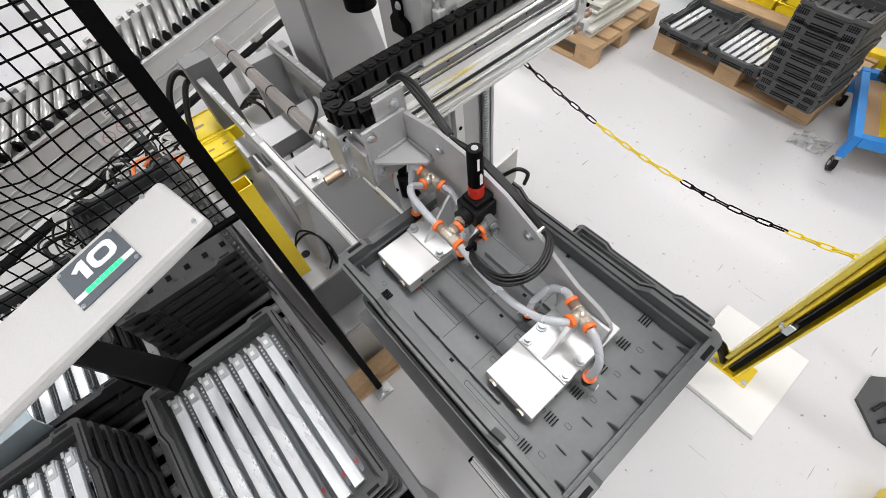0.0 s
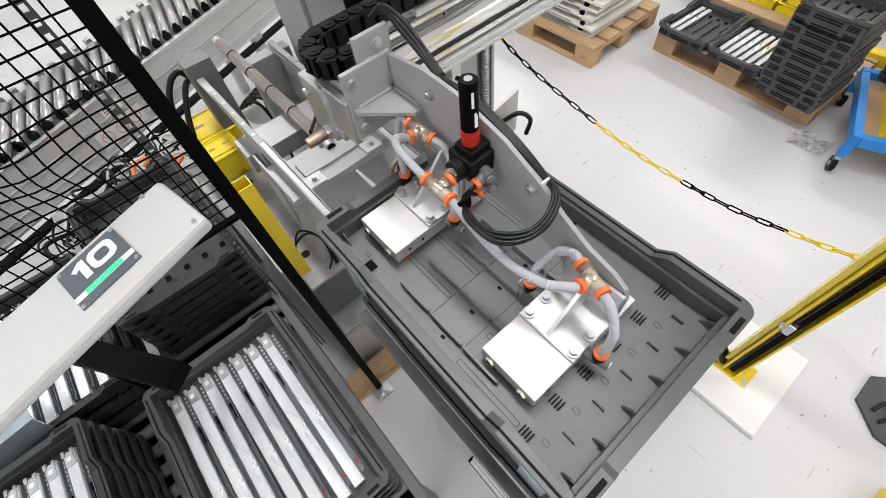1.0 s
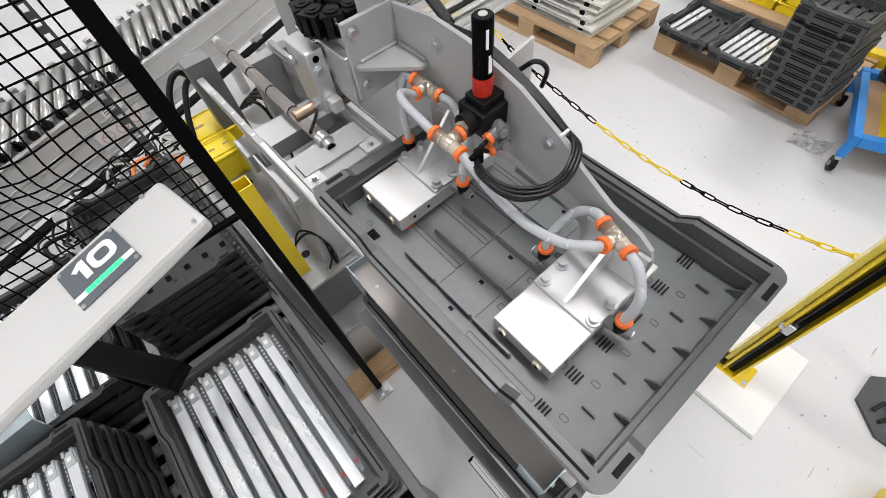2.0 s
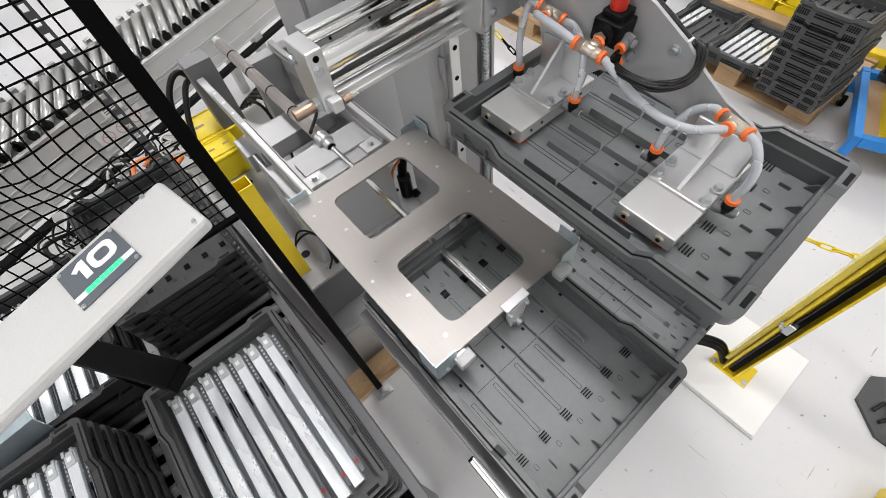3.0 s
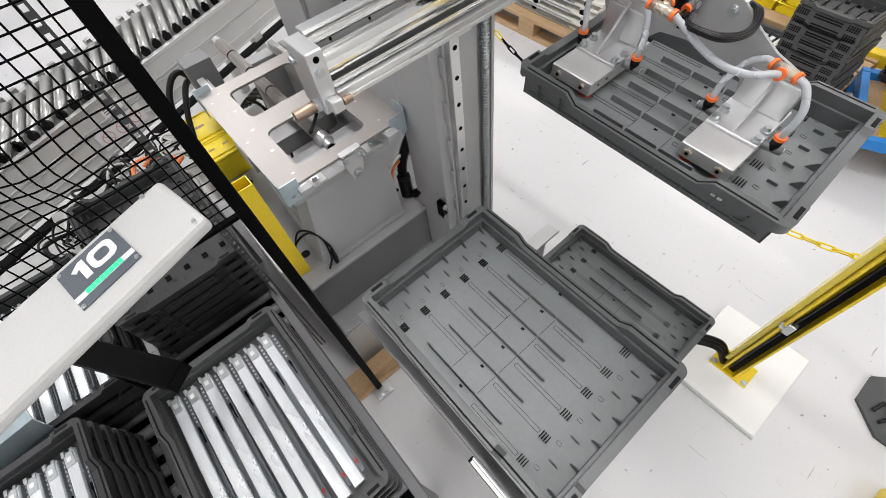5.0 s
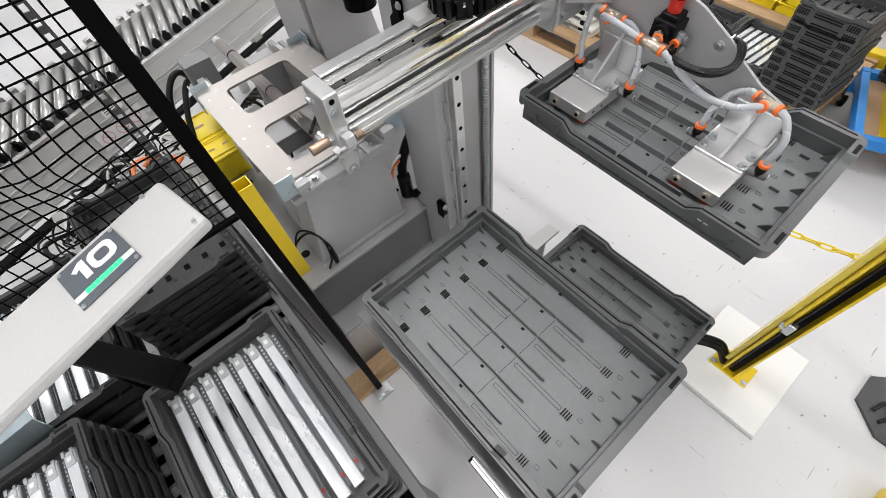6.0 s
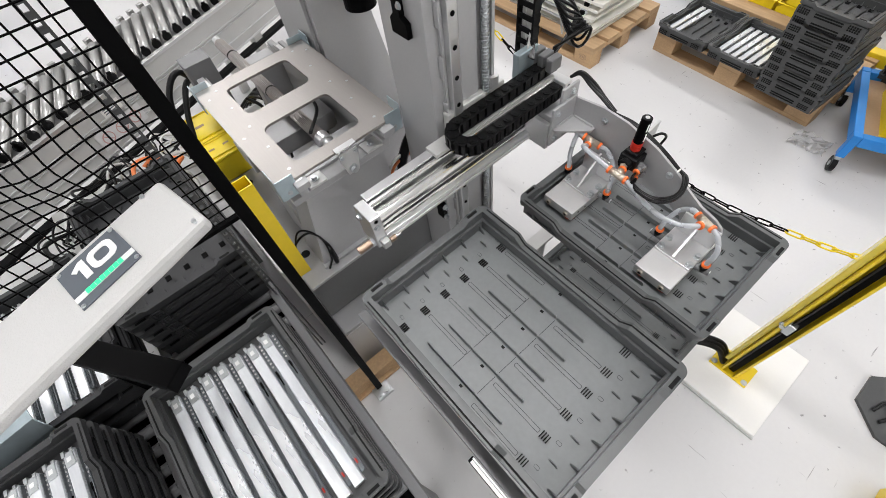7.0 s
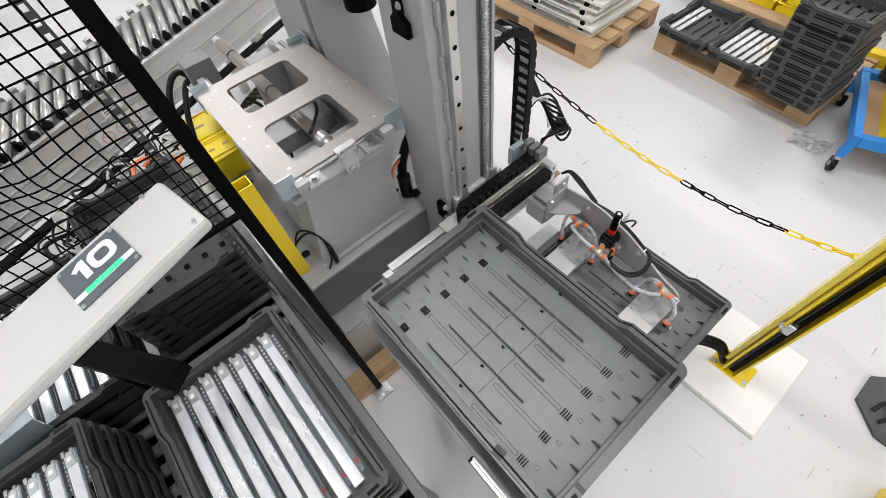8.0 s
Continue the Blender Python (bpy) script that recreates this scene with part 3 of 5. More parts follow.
for k in range(5):
    cable([(-1.95, 0.26 + 0.02 * k, 0.612), (-1.86, 0.33 + 0.02 * k, 0.70 + 0.01 * k), (-1.74, 0.39 - 0.01 * k, 0.68), (-1.60, 0.47, 0.62), (-1.5, 0.50, 0.606)], 0.007, "black cable in the bundle behind the tower")
cable([(-1.50, 0.245, 0.93), (-1.46, 0.28, 0.88), (-1.45, 0.29, 0.70), (-1.45, 0.28, 0.606)], 0.006, "black cable hanging under the servo cylinder")
cable([(-1.10, 0.30, 0.98), (-1.20, 0.38, 0.97), (-1.34, 0.41, 0.95), (-1.42, 0.44, 0.85), (-1.45, 0.47, 0.606)], 0.006, "black cable along the servo cylinder")
cable([(-1.0, 0.525, 0.612), (-1.0, 0.530, 0.72), (-1.0, 0.555, 0.79), (-1.0, 0.60, 0.845), (-1.0, 0.66, 0.865), (-1.0, 0.75, 0.86)], 0.017, "black corrugated conduit rising from the base", RUBBER, "conduit", 0.12, 14)
cable([(-0.99, 0.47, 0.612), (-1.0, 0.478, 0.70), (-1.0, 0.505, 0.755), (-1.0, 0.575, 0.768), (-1.0, 0.67, 0.735), (-1.0, 0.75, 0.71)], 0.006, "orange cable bent over the base", PINKC)
cable([(-0.995, 0.46, 0.612), (-1.0, 0.466, 0.715), (-1.0, 0.50, 0.772), (-1.0, 0.575, 0.784), (-1.0, 0.67, 0.752), (-1.0, 0.75, 0.73)], 0.006, "grey cable bent over the base", GREYP)
cable([(-0.985, 0.52, 0.603), (-0.985, 0.52, 0.70)], 0.026, "thick black plug on the base plate", RUBBER, "plug")
cable([(-0.955, 0.535, 0.615), (-0.93, 0.545, 0.64), (-0.91, 0.548, 0.66)], 0.017, "black angled plug on the base plate", RUBBER, "plug")


# ---- shuttle with its plate ----
shuttle = thing("transfer_shuttle", pose(-0.746, 0.3135, 1.012), "brushed steel shuttle plate with two windows and corner guides", "shuttle")
part("plate", ring_plate(nb(), rounded(-0.293, 0.293, -0.210, 0.210, 0.006), [rounded(-0.232, -0.053, -0.124, 0.108, 0.024), rounded(0.038, 0.242, -0.124, 0.108, 0.024)], 0.0, 0.008), PLATEM, shuttle)
for y in (-0.1475, 0.1485):
    part("slide_runner", box(nb(), -0.29, 0.30, y - 0.012, y + 0.012, -0.020, -0.0005, 0.002), ALU, shuttle)
    part("runner_end", box(nb(), 0.296, 0.322, y - 0.020, y + 0.020, -0.022, -0.001, 0.002), STEELG, shuttle)
    for k in range(5):
        bolt(shuttle, (-0.25 + 0.125 * k, y, 0.0082), r=0.0032, h=0.0012, name="plate_screw")
for k in range(4):
    for y in (-0.185, 0.188):
        if k % 2 == 0:
            bolt(shuttle, (-0.22 + 0.13 * k, y, 0.0082), r=0.0030, h=0.0012, name="plate_screw")
part("push_rod", cyl(nb(), (0.30, 0.0115, -0.067), (-0.62, 0.0115, -0.067), 0.0095, 18), CHROME, shuttle, "polished push rod")
part("rod_bracket", prism(nb(), [(-0.018, -0.001), (0.042, -0.001), (0.042, -0.03), (0.030, -0.085), (-0.006, -0.085), (-0.018, -0.03)], 0.297, 0.304, "x"), ALUW, shuttle)
part("bracket_top", box(nb(), 0.282, 0.304, -0.022, 0.046, 0.0085, 0.0125, 0.001), ALU, shuttle)
bolt(shuttle, (0.305, 0.0115, -0.067), (1, 0, 0), 0.010, 0.014, "rod_nut")
for y in (-0.012, 0.036):
    bolt(shuttle, (0.305, y, -0.012), (1, 0, 0), 0.005, 0.007)
for sx in (-1, 1):
    for sy in (-1, 1):
        x, y = 0.295 * sx, 0.212 * sy
        part("corner_guide", box(nb(), min(x, x - 0.055 * sx), max(x, x - 0.055 * sx), y - 0.0015 * 1, y + 0.0015, -0.045, 0.042, 0.0008), BLUEZ, shuttle, "bluish zinc corner guide")
        part("corner_guide", box(nb(), x - 0.0015, x + 0.0015, min(y - 0.0016 * sy, y - 0.055 * sy), max(y - 0.0016 * sy, y - 0.055 * sy), -0.045, 0.030, 0.0008), BLUEZ, shuttle, "bluish zinc corner guide")
        bolt(shuttle, (x + 0.002 * sx, y - 0.028 * sy, -0.025), (sx, 0, 0), 0.005, 0.005)

slider = []
for y in (0.166, 0.462):
    s = thing("telescopic_rail", pose(-1.2, y, 0.9736), "bare aluminium telescopic rail under the shuttle", "rail", "telescopic rails")
    part("rail_profile", box(nb(), -0.30, 0.40, -0.0125, 0.0125, 0.0, 0.006, 0.001), RAILM, s)
    for yy in (-0.0112, 0.0112):
        part("rail_lip", box(nb(), -0.30, 0.40, yy - 0.0015, yy + 0.0015, 0.0062, 0.018), RAILM, s)
    part("inner_slide", box(nb(), -0.29, 0.40, -0.008, 0.008, 0.0064, 0.013, 0.001), GREYP, s)
    for k in range(7):
        bolt(s, (-0.27 + 0.10 * k, 0, 0.0132), r=0.003, h=0.0012, name="rail_screw")
    slider.append((s, y))

# ---- cross beam that rides on the column ----
gantry = thing("cross_beam", pose(-0.611, 0.221, 1.245), "aluminium cross beam with polished guide rods and end blocks", "linear axis")
Y0, Y1 = 0.0285, 0.7135
part("back_profile", box(nb(), -0.115, -0.095, Y0, Y1, -0.022, 0.058, 0.003), ALU, gantry)
part("top_strip", box(nb(), -0.118, -0.090, Y0, Y1, 0.0585, 0.064, 0.001), ALU, gantry)
part("upper_rod", cyl(nb(), (-0.082, Y0, 0.050), (-0.082, Y1, 0.050), 0.0085, 24), CHROME, gantry, "polished steel guide rod")
part("slotted_bar", box(nb(), -0.0945, -0.084, Y0, Y1, 0.020, 0.040, 0.002), STEELG, gantry)
for k in range(8):
    part("bar_hole", cyl(nb(), (-0.0845, 0.07 + 0.085 * k, 0.036), (-0.0832, 0.07 + 0.085 * k, 0.036), 0.003, 10), BLACK, gantry)
part("main_tube", cyl(nb(), (-0.060, Y0, 0.018), (-0.060, Y1, 0.018), 0.0230, 40), CHROME, gantry, "large polished cylinder tube")
part("tube_collar", cyl(nb(), (-0.060, Y0, 0.018), (-0.060, Y0 + 0.030, 0.018), 0.0242, 40), CHROME, gantry)
part("lower_rod", cyl(nb(), (-0.046, Y0, -0.0165), (-0.046, Y1, -0.0165), 0.0065, 20), CHROME, gantry, "thin polished guide rod")
# solid bar; the shade of the recess is in its dark colour
part("dark_slot", box(nb(), -0.0945, -0.060, Y0, Y1, -0.024, -0.008), STEELD, gantry, "dark bar for the shaded recess")
part("bottom_profile", box(nb(), -0.115, -0.030, Y0, Y1, -0.042, -0.0245, 0.002), ALU, gantry)
part("edge_strip", box(nb(), -0.0295, -0.024, Y0, Y1, -0.044, -0.036, 0.001), ALUW, gantry)
part("bottom_tab", box(nb(), -0.0295, -0.027, 0.19, 0.28, -0.033, -0.028, 0.0005), ALUW, gantry)
for y, s in ((-0.004, -1), (0.714, 1)):
    part("end_block", box(nb(), -0.105, -0.030, y, y + 0.032, -0.055, 0.062, 0.003), ALU, gantry, "milled aluminium end block")
    yy = y if s < 0 else y + 0.032
    bolt(gantry, (-0.085, yy, 0.034), (0, s, 0), 0.007, 0.008)
    for bz in (0.026, -0.030):
        part("bolt_washer", cyl(nb(), (-0.0300, y + 0.014, bz), (-0.0288, y + 0.014, bz), 0.0095, 20), ZINC, gantry)
        bolt(gantry, (-0.0288, y + 0.014, bz), (1, 0, 0), 0.0065, 0.005)
    part("block_hole", cyl(nb(), (-0.0300, y + 0.016, 0.048), (-0.0294, y + 0.016, 0.048), 0.006, 16), BLACK, gantry)
    part("damper", cyl(nb(), (-0.052, yy, -0.041), (-0.052, yy + 0.050 * s, -0.041), 0.0105, 20), BRONZE, gantry, "bronze shock absorber")
    part("damper_nut", cyl(nb(), (-0.052, yy, -0.041), (-0.052, yy + 0.009 * s, -0.041), 0.0145, 6), ZINC, gantry)
    part("damper_rod", cyl(nb(), (-0.018, yy - 0.033 * s, -0.036), (-0.018, yy - 0.050 * s, -0.036), 0.008, 14), BRONZE, gantry)
    part("damper_tip", cyl(nb(), (-0.018, yy - 0.050 * s, -0.036), (-0.018, yy - 0.066 * s, -0.036), 0.003, 10), CHROME, gantry)
    part("damper_mount", box(nb(), -0.0295, -0.010, y + 0.008, y + 0.030, -0.048, -0.024, 0.002), ALUW, gantry)
part("lift_carriage", box(nb(), -0.140, -0.116, 0.335, 0.545, -0.06, 0.13, 0.004), GREYP, gantry)
part("rail_bearing", box(nb(), -0.128, -0.1165, 0.355, 0.430, -0.12, -0.062, 0.003), ALU, gantry)
part("screw_nut", cyl(nb(), (-0.124, 0.501, 0.131), (-0.124, 0.501, 0.165), 0.020, 20), ALU, gantry)
part("chain_tray", box(nb(), -0.118, -0.072, 0.25, 0.71, 0.0645, 0.0755), GREYP, gantry)
part("cable_clamp", box(nb(), -0.14, -0.118, 0.60, 0.68, 0.09, 0.17, 0.003), BLUEZ, gantry)
bm = nb()
for k in range(9):
    a = 0.013 * k
    tube(bm, [(-0.13 + 0.004 * k, 0.64, 0.15), (-0.17 - a, 0.72 + a, 0.23 + a * 0.6), (-0.17 + a, 0.82 - 0.006 * k, 0.25 - a), (-0.13 + a, 0.85 - a * 0.7, 0.17 + 0.005 * k), (-0.11, 0.74, 0.10 + 0.004 * k)], 0.0045, 6, 6)
part("wire_bundle", bm, CABLE, gantry, "tangle of black cables")
bm = nb()
for k in range(4):
    a = 0.012 * k
    tube(bm, [(-0.12, 0.63 + a, 0.14), (-0.15 - a, 0.70 + a, 0.265), (-0.16, 0.80, 0.25 - a), (-0.12, 0.82 - a, 0.15)], 0.0028, 6, 6)
part("pale_wire_loop", bm, GREYP, gantry, "loops of pale cable")
for k in range(3):
    part("valve", box(nb(), -0.135 + 0.03 * k, -0.113 + 0.03 * k, 0.665, 0.71, 0.11, 0.15, 0.003), STEELD, gantry)

# standing drag chain beside the column
bm_l = nb()
prism(bm_l, [(-0.017, -0.010), (0.017, -0.010), (0.017, 0.012), (0.010, 0.016), (-0.010, 0.016), (-0.017, 0.012)], -0.031, -0.024, "y")
prism(bm_l, [(-0.017, -0.010), (0.017, -0.010), (0.017, 0.012), (0.010, 0.016), (-0.010, 0.016), (-0.017, 0.012)], 0.024, 0.031, "y")
box(bm_l, -0.007, 0.007, -0.024, 0.024, 0.012, 0.016)
box(bm_l, -0.007, 0.007, -0.024, 0.024, -0.010, -0.006)
STAND_LINK = bpy.data.meshes.new("stand_link")
bmesh.ops.recalc_face_normals(bm_l, faces=bm_l.faces)
bm_l.to_mesh(STAND_LINK)
bm_l.free()
STAND_LINK.materials.append(RUBBER)
vchain = thing("standing_cable_chain", pose(-0.611, 0.221, 1.245), "black plastic cable chain standing beside the column", "cable chain")
for k in range(14):
    shared("chain_link", STAND_LINK, vchain, pose(-0.155, 0.668, 0.03 + 0.035 * k, 0, 0, 90) @ pose(0, 0, 0, 0, 90, 0))
for k in range(1, 8):
    a = radians(18 * k)
    shared("chain_link", STAND_LINK, vchain, pose(-0.155, 0.558 + 0.110 * math.cos(a), 0.485 + 0.110 * math.sin(a), 0, 0, 90) @ pose(0, 0, 0, 0, 90 - 18 * k, 0))
bm = nb()
for dx in (-0.014, -0.005, 0.005, 0.014):
    tube(bm, [(-0.155 + dx, 0.668, 0.0), (-0.155 + dx, 0.668, 0.25), (-0.155 + dx, 0.668, 0.485), (-0.155 + dx, 0.636, 0.563), (-0.155 + dx, 0.558, 0.595), (-0.155 + dx, 0.500, 0.575)], 0.0045, 6, 8)
part("chain_filling", bm, GREYP, vchain, "grey cables inside the chain")

# lying drag chain: links that run round a bend
bm_l = nb()
for y in (-0.016, 0.013):
    prism(bm_l, [(-0.0165, -0.017), (0.0165, -0.019), (0.0175, 0.019), (-0.0165, 0.017)], y * 1.4, y * 1.4 + 0.004)
cyl(bm_l, (0, 0, 0.022), (0, 0, 0.0255), 0.013, 14)
cyl(bm_l, (0, 0, 0.0255), (0, 0, 0.027), 0.006, 10)
box(bm_l, -0.0165, -0.006, -0.017, 0.017, -0.018, 0.018)
box(bm_l, 0.002, 0.013, -0.018, -0.012, -0.018, 0.018)
box(bm_l, 0.002, 0.013, 0.012, 0.018, -0.018, 0.018)
bmesh.ops.transform(bm_l, matrix=Matrix.Diagonal((1, 1, 0.78, 1)), verts=bm_l.verts)
LINK = bpy.data.meshes.new("lying_link")
bmesh.ops.recalc_face_normals(bm_l, faces=bm_l.faces)
bm_l.to_mesh(LINK)
bm_l.free()
LINK.materials.append(RUBBER)
lchain = thing("lying_cable_chain", pose(-0.611, 0.221, 1.245), "black plastic cable chain bent double on the cross beam", "cable chain")
LINKS = [shared("chain_link", LINK, lchain, pose(0, 0, 0)) for _ in range(27)]
R_BEND, LEN_CHAIN, Y_FIX = 0.046, 0.801, 0.730


def chain_pose(s, y_car):
    """Place of a link s metres from the carriage end, when the carriage end is at y_car."""
    yb = (Y_FIX + y_car + math.pi * R_BEND - LEN_CHAIN) / 2
    run = y_car - yb
    xc = -0.050
    if s < run:
        return pose(xc + R_BEND, y_car - s, 0.099, 0, 0, -90)
    a = (s - run) / R_BEND
    if a < math.pi:
        return pose(xc + R_BEND * math.cos(a), yb - R_BEND * math.sin(a), 0.099, 0, 0, -90 - math.degrees(a))
    return pose(xc - R_BEND, yb + (s - run - math.pi * R_BEND), 0.099, 0, 0, 90)


# ---- vacuum gripper, origin at the corner of the held tray's rim ----
grip = thing("vacuum_gripper", pose(-0.532, 0.082, 1.143), "grey steel vacuum gripper with two aluminium suction blocks and hoses", "gripper")
SY = 0.245
SPINE = [(-0.031, 0.085), (-0.031, 0.200), (0.060, 0.214), (0.134, 0.210), (0.200, 0.194), (0.231, 0.186), (0.301, 0.153), (0.344, 0.124), (0.392, 0.098), (0.440, 0.084), (0.462, 0.070), (0.470, 0.050), (0.470, -0.008),
         (0.372, -0.008), (0.362, 0.028), (0.320, 0.046), (0.230, 0.052), (0.175, 0.044), (0.150, 0.020), (0.146, -0.008), (0.045, -0.008), (0.040, 0.030), (0.020, 0.075)]
part("spine_plate", prism(nb(), SPINE, SY, SY + 0.007, "y"), STEELG, grip)
part("mount_plate", box(nb(), -0.040, -0.0315, 0.155, 0.252, 0.075, 0.205, 0.002), STEELG, grip)
part("mount_tab", box(nb(), -0.049, -0.0405, 0.195, 0.262, 0.175, 0.242, 0.002), STEELG, grip)
for y, z in ((0.215, 0.197), (0.235, 0.222), (0.170, 0.188), (0.172, 0.100)):
    bolt(grip, (-0.0312 if z < 0.19 else -0.0402, y, z), (1, 0, 0), 0.0065, 0.008)
part("gusset_shelf", prism(nb(), [(-0.031, 0.160), (-0.022, 0.160), (0.048, 0.228), (0.048, SY - 0.0005), (-0.031, SY - 0.0005)], 0.133, 0.139), STEELG, grip)
bm = nb()
tube(bm, [(-0.029, 0.170, 0.141), (-0.029, 0.205, 0.1415), (-0.029, SY - 0.004, 0.141)], 0.003, 6, 6, 0.25)
tube(bm, [(-0.024, SY - 0.002, 0.141), (0.010, SY - 0.002, 0.1415), (0.042, SY - 0.002, 0.141)], 0.003, 6, 6, 0.25)
part("weld_bead", bm, STEELG, grip)
part("rear_tab", prism(nb(), [(SY + 0.0072, 0.080), (0.300, 0.105), (0.322, 0.130), (0.322, 0.200), (SY + 0.0072, 0.188)], 0.178, 0.183, "x"), GREYP, grip, "light grey rear tab")
bolt(grip, (0.1835, 0.290, 0.165), (1, 0, 0), 0.006, 0.010)
part("tab_cable", tube(nb(), [(0.186, 0.285, 0.166), (0.205, 0.300, 0.185), (0.215, 0.315, 0.170), (0.210, 0.315, 0.140)], 0.0035, 8, 8), CABLE, grip, "short black cable loop", True)
part("slide_block", box(nb(), -0.112, -0.0405, 0.168, 0.246, 0.085, 0.165, 0.003), STEELG, grip)
part("slide_plate", box(nb(), -0.125, -0.0405, 0.150, 0.1645, 0.060, 0.150, 0.002), ALU, grip)
for x, z in ((0.072, 0.178), (0.288, 0.135)):
    part("bolt_washer", cyl(nb(), (x, SY, z), (x, SY - 0.0015, z), 0.0100, 18), ZINC, grip)
    bolt(grip, (x, SY - 0.0015, z), (0, -1, 0), 0.006, 0.007)


def suction_block(x0, x1, y0, y1):
    z0, z1 = -0.046, -0.0150
    blk = part("suction_block", box(nb(), x0, x1, y0, y1, z0, z1, 0.0022), ALUB, grip, "milled aluminium suction block")
    for y in (y0 + 0.022, y1 - 0.030):
        for x in (x0 + 0.020, x1 - 0.020):
            part("suction_cup", cyl(nb(), (x, y, -0.0579), (x, y, z0 - 0.0002), 0.0165, 20, 0.0125), REDPAD, blk, "red silicone suction cup")
    for x in (x0 + 0.020, x1 - 0.022):
        part("port_plug", cyl(nb(), (x, y0, -0.031), (x, y0 - 0.0045, -0.031), 0.0082, 6), BRASS, blk, "brass port plug")
        part("plug_socket", cyl(nb(), (x, y0 - 0.0045, -0.031), (x, y0 - 0.0049, -0.031), 0.0042, 6), BLACK, blk)
    for y in (y0 + 0.030, y0 + 0.060, y1 - 0.04):
        part("side_screw", cyl(nb(), (x1, y, -0.030), (x1 + 0.0008, y, -0.030), 0.0030, 10), BLACK, blk)
    ft = part("foot_bracket", box(nb(), x0 + 0.001, x1 - 0.001, y0 + 0.078, SY - 0.0005, z1 + 0.0003, z1 + 0.0065, 0.0012), ALU, grip, "bare aluminium foot bracket")
    part("foot_web", box(nb(), x0 + 0.004, x1 - 0.004, SY - 0.0065, SY - 0.0005, z1 + 0.0067, 0.062, 0.001), ALU, ft)
    xm = (x0 + x1) / 2
    part("stiffener", prism(nb(), [(y0 + 0.084, z1 + 0.0067), (SY - 0.0068, z1 + 0.0067), (SY - 0.0068, 0.078)], xm - 0.003, xm + 0.003, "x"), ALU, ft)
    for x in (x0 + 0.012, x1 - 0.010):
        for y in (y0 + 0.090, y0 + 0.126):
            part("bolt_washer", cyl(nb(), (x, y, z1 + 0.0066), (x, y, z1 + 0.0082), 0.0100, 18), ZINC, grip)
            bolt(grip, (x, y, z1 + 0.0082), r=0.0066, h=0.0105)
    return blk


suction_block(0.040, 0.146, 0.076, 0.292)
suction_block(0.366, 0.472, 0.070, 0.296)


def push_fitting(p, d, parent, r=0.0098, h=0.012):
    p, d = Vector(p), Vector(d).normalized()
    part("collar", cyl(nb(), p, p + d * h * 0.55, r * 1.12, 18), ORANGE, parent, "orange release collar")


def tee_fitting(c, ax, br, name="tee_fitting"):
    c, ax, br = Vector(c), Vector(ax).normalized(), Vector(br).normalized()
    bm = cyl(nb(), c - ax * 0.0215, c + ax * 0.0215, 0.0096, 18)
    cyl(bm, c, c + br * 0.0185, 0.0096, 18)
    for a, b in ((-0.0105, -0.0085), (0.0085, 0.0105)):
        cyl(bm, c + ax * a, c + ax * b, 0.0104, 18)
    cyl(bm, c + br * 0.0085, c + br * 0.0105, 0.0104, 18)
    t = part(name, bm, BRASS, grip, "nickel plated brass tee fitting", True)
    for q, d in ((c - ax * 0.0215, -ax), (c + ax * 0.0215, ax), (c + br * 0.0185, br)):
        push_fitting(q, d, t)
    return t


def elbow(p, out):
    """A black swivel elbow beside a block; returns where the hose enters."""
    p, out = Vector(p), Vector(out).normalized()
    e = part("elbow", cyl(nb(), p, p + Vector((0, 0, 0.022)), 0.0100, 16), RUBBER, grip, "black swivel elbow", True)
    part("banjo", cyl(nb(), p + Vector((0, 0, 0.001)) - out * 0.020, p + Vector((0, 0, 0.001)) + out * 0.017, 0.0092, 16), STEELD, e)
    part("banjo_screw", cyl(nb(), p + Vector((0, 0, 0.001)) + out * 0.017, p + Vector((0, 0, 0.001)) + out * 0.0195, 0.0062, 12), ZINC, e)
    part("screw_socket", cyl(nb(), p + Vector((0, 0, 0.001)) + out * 0.0195, p + Vector((0, 0, 0.001)) + out * 0.0198, 0.0032, 6), BLACK, e)
    push_fitting(p + Vector((0, 0, 0.022)), (0, 0, 1), e)
    return p + Vector((0, 0, 0.026))


TA, TB, TC = Vector((0.198, 0.149, 0.140)), Vector((0.064, 0.222, 0.115)), Vector((0.425, 0.215, 0.095))
AXA, AXB, AXC = Vector((1, 0.02, -0.06)).normalized(), Vector((1, 0.17, -0.2)).normalized(), Vector((1, -0.36, 0.10)).normalized()
BRA, BRB, BRC = Vector((-0.05, 1, 0.02)).normalized(), Vector((0.05, -1, 0.05)).normalized(), Vector((-0.15, -1, 0.15)).normalized()
tee_fitting(TA, AXA, BRA)
tee_fitting(TB, AXB, BRB)
tee_fitting(TC, AXC, BRC)
e1 = elbow((0.026, 0.195, -0.024), (-1, 0, 0))
e2 = elbow((0.169, 0.195, -0.021), (1, 0.1, 0))
e3 = elbow((0.346, 0.196, -0.023), (-1, 0, 0))
e4 = elbow((0.490, 0.183, -0.021), (1, 0.2, 0))


def hose(ctrl, r=0.0066):
    part("hose", tube(nb(), ctrl, r, 14, 12), HOSE, grip, "milky translucent air hose", True)


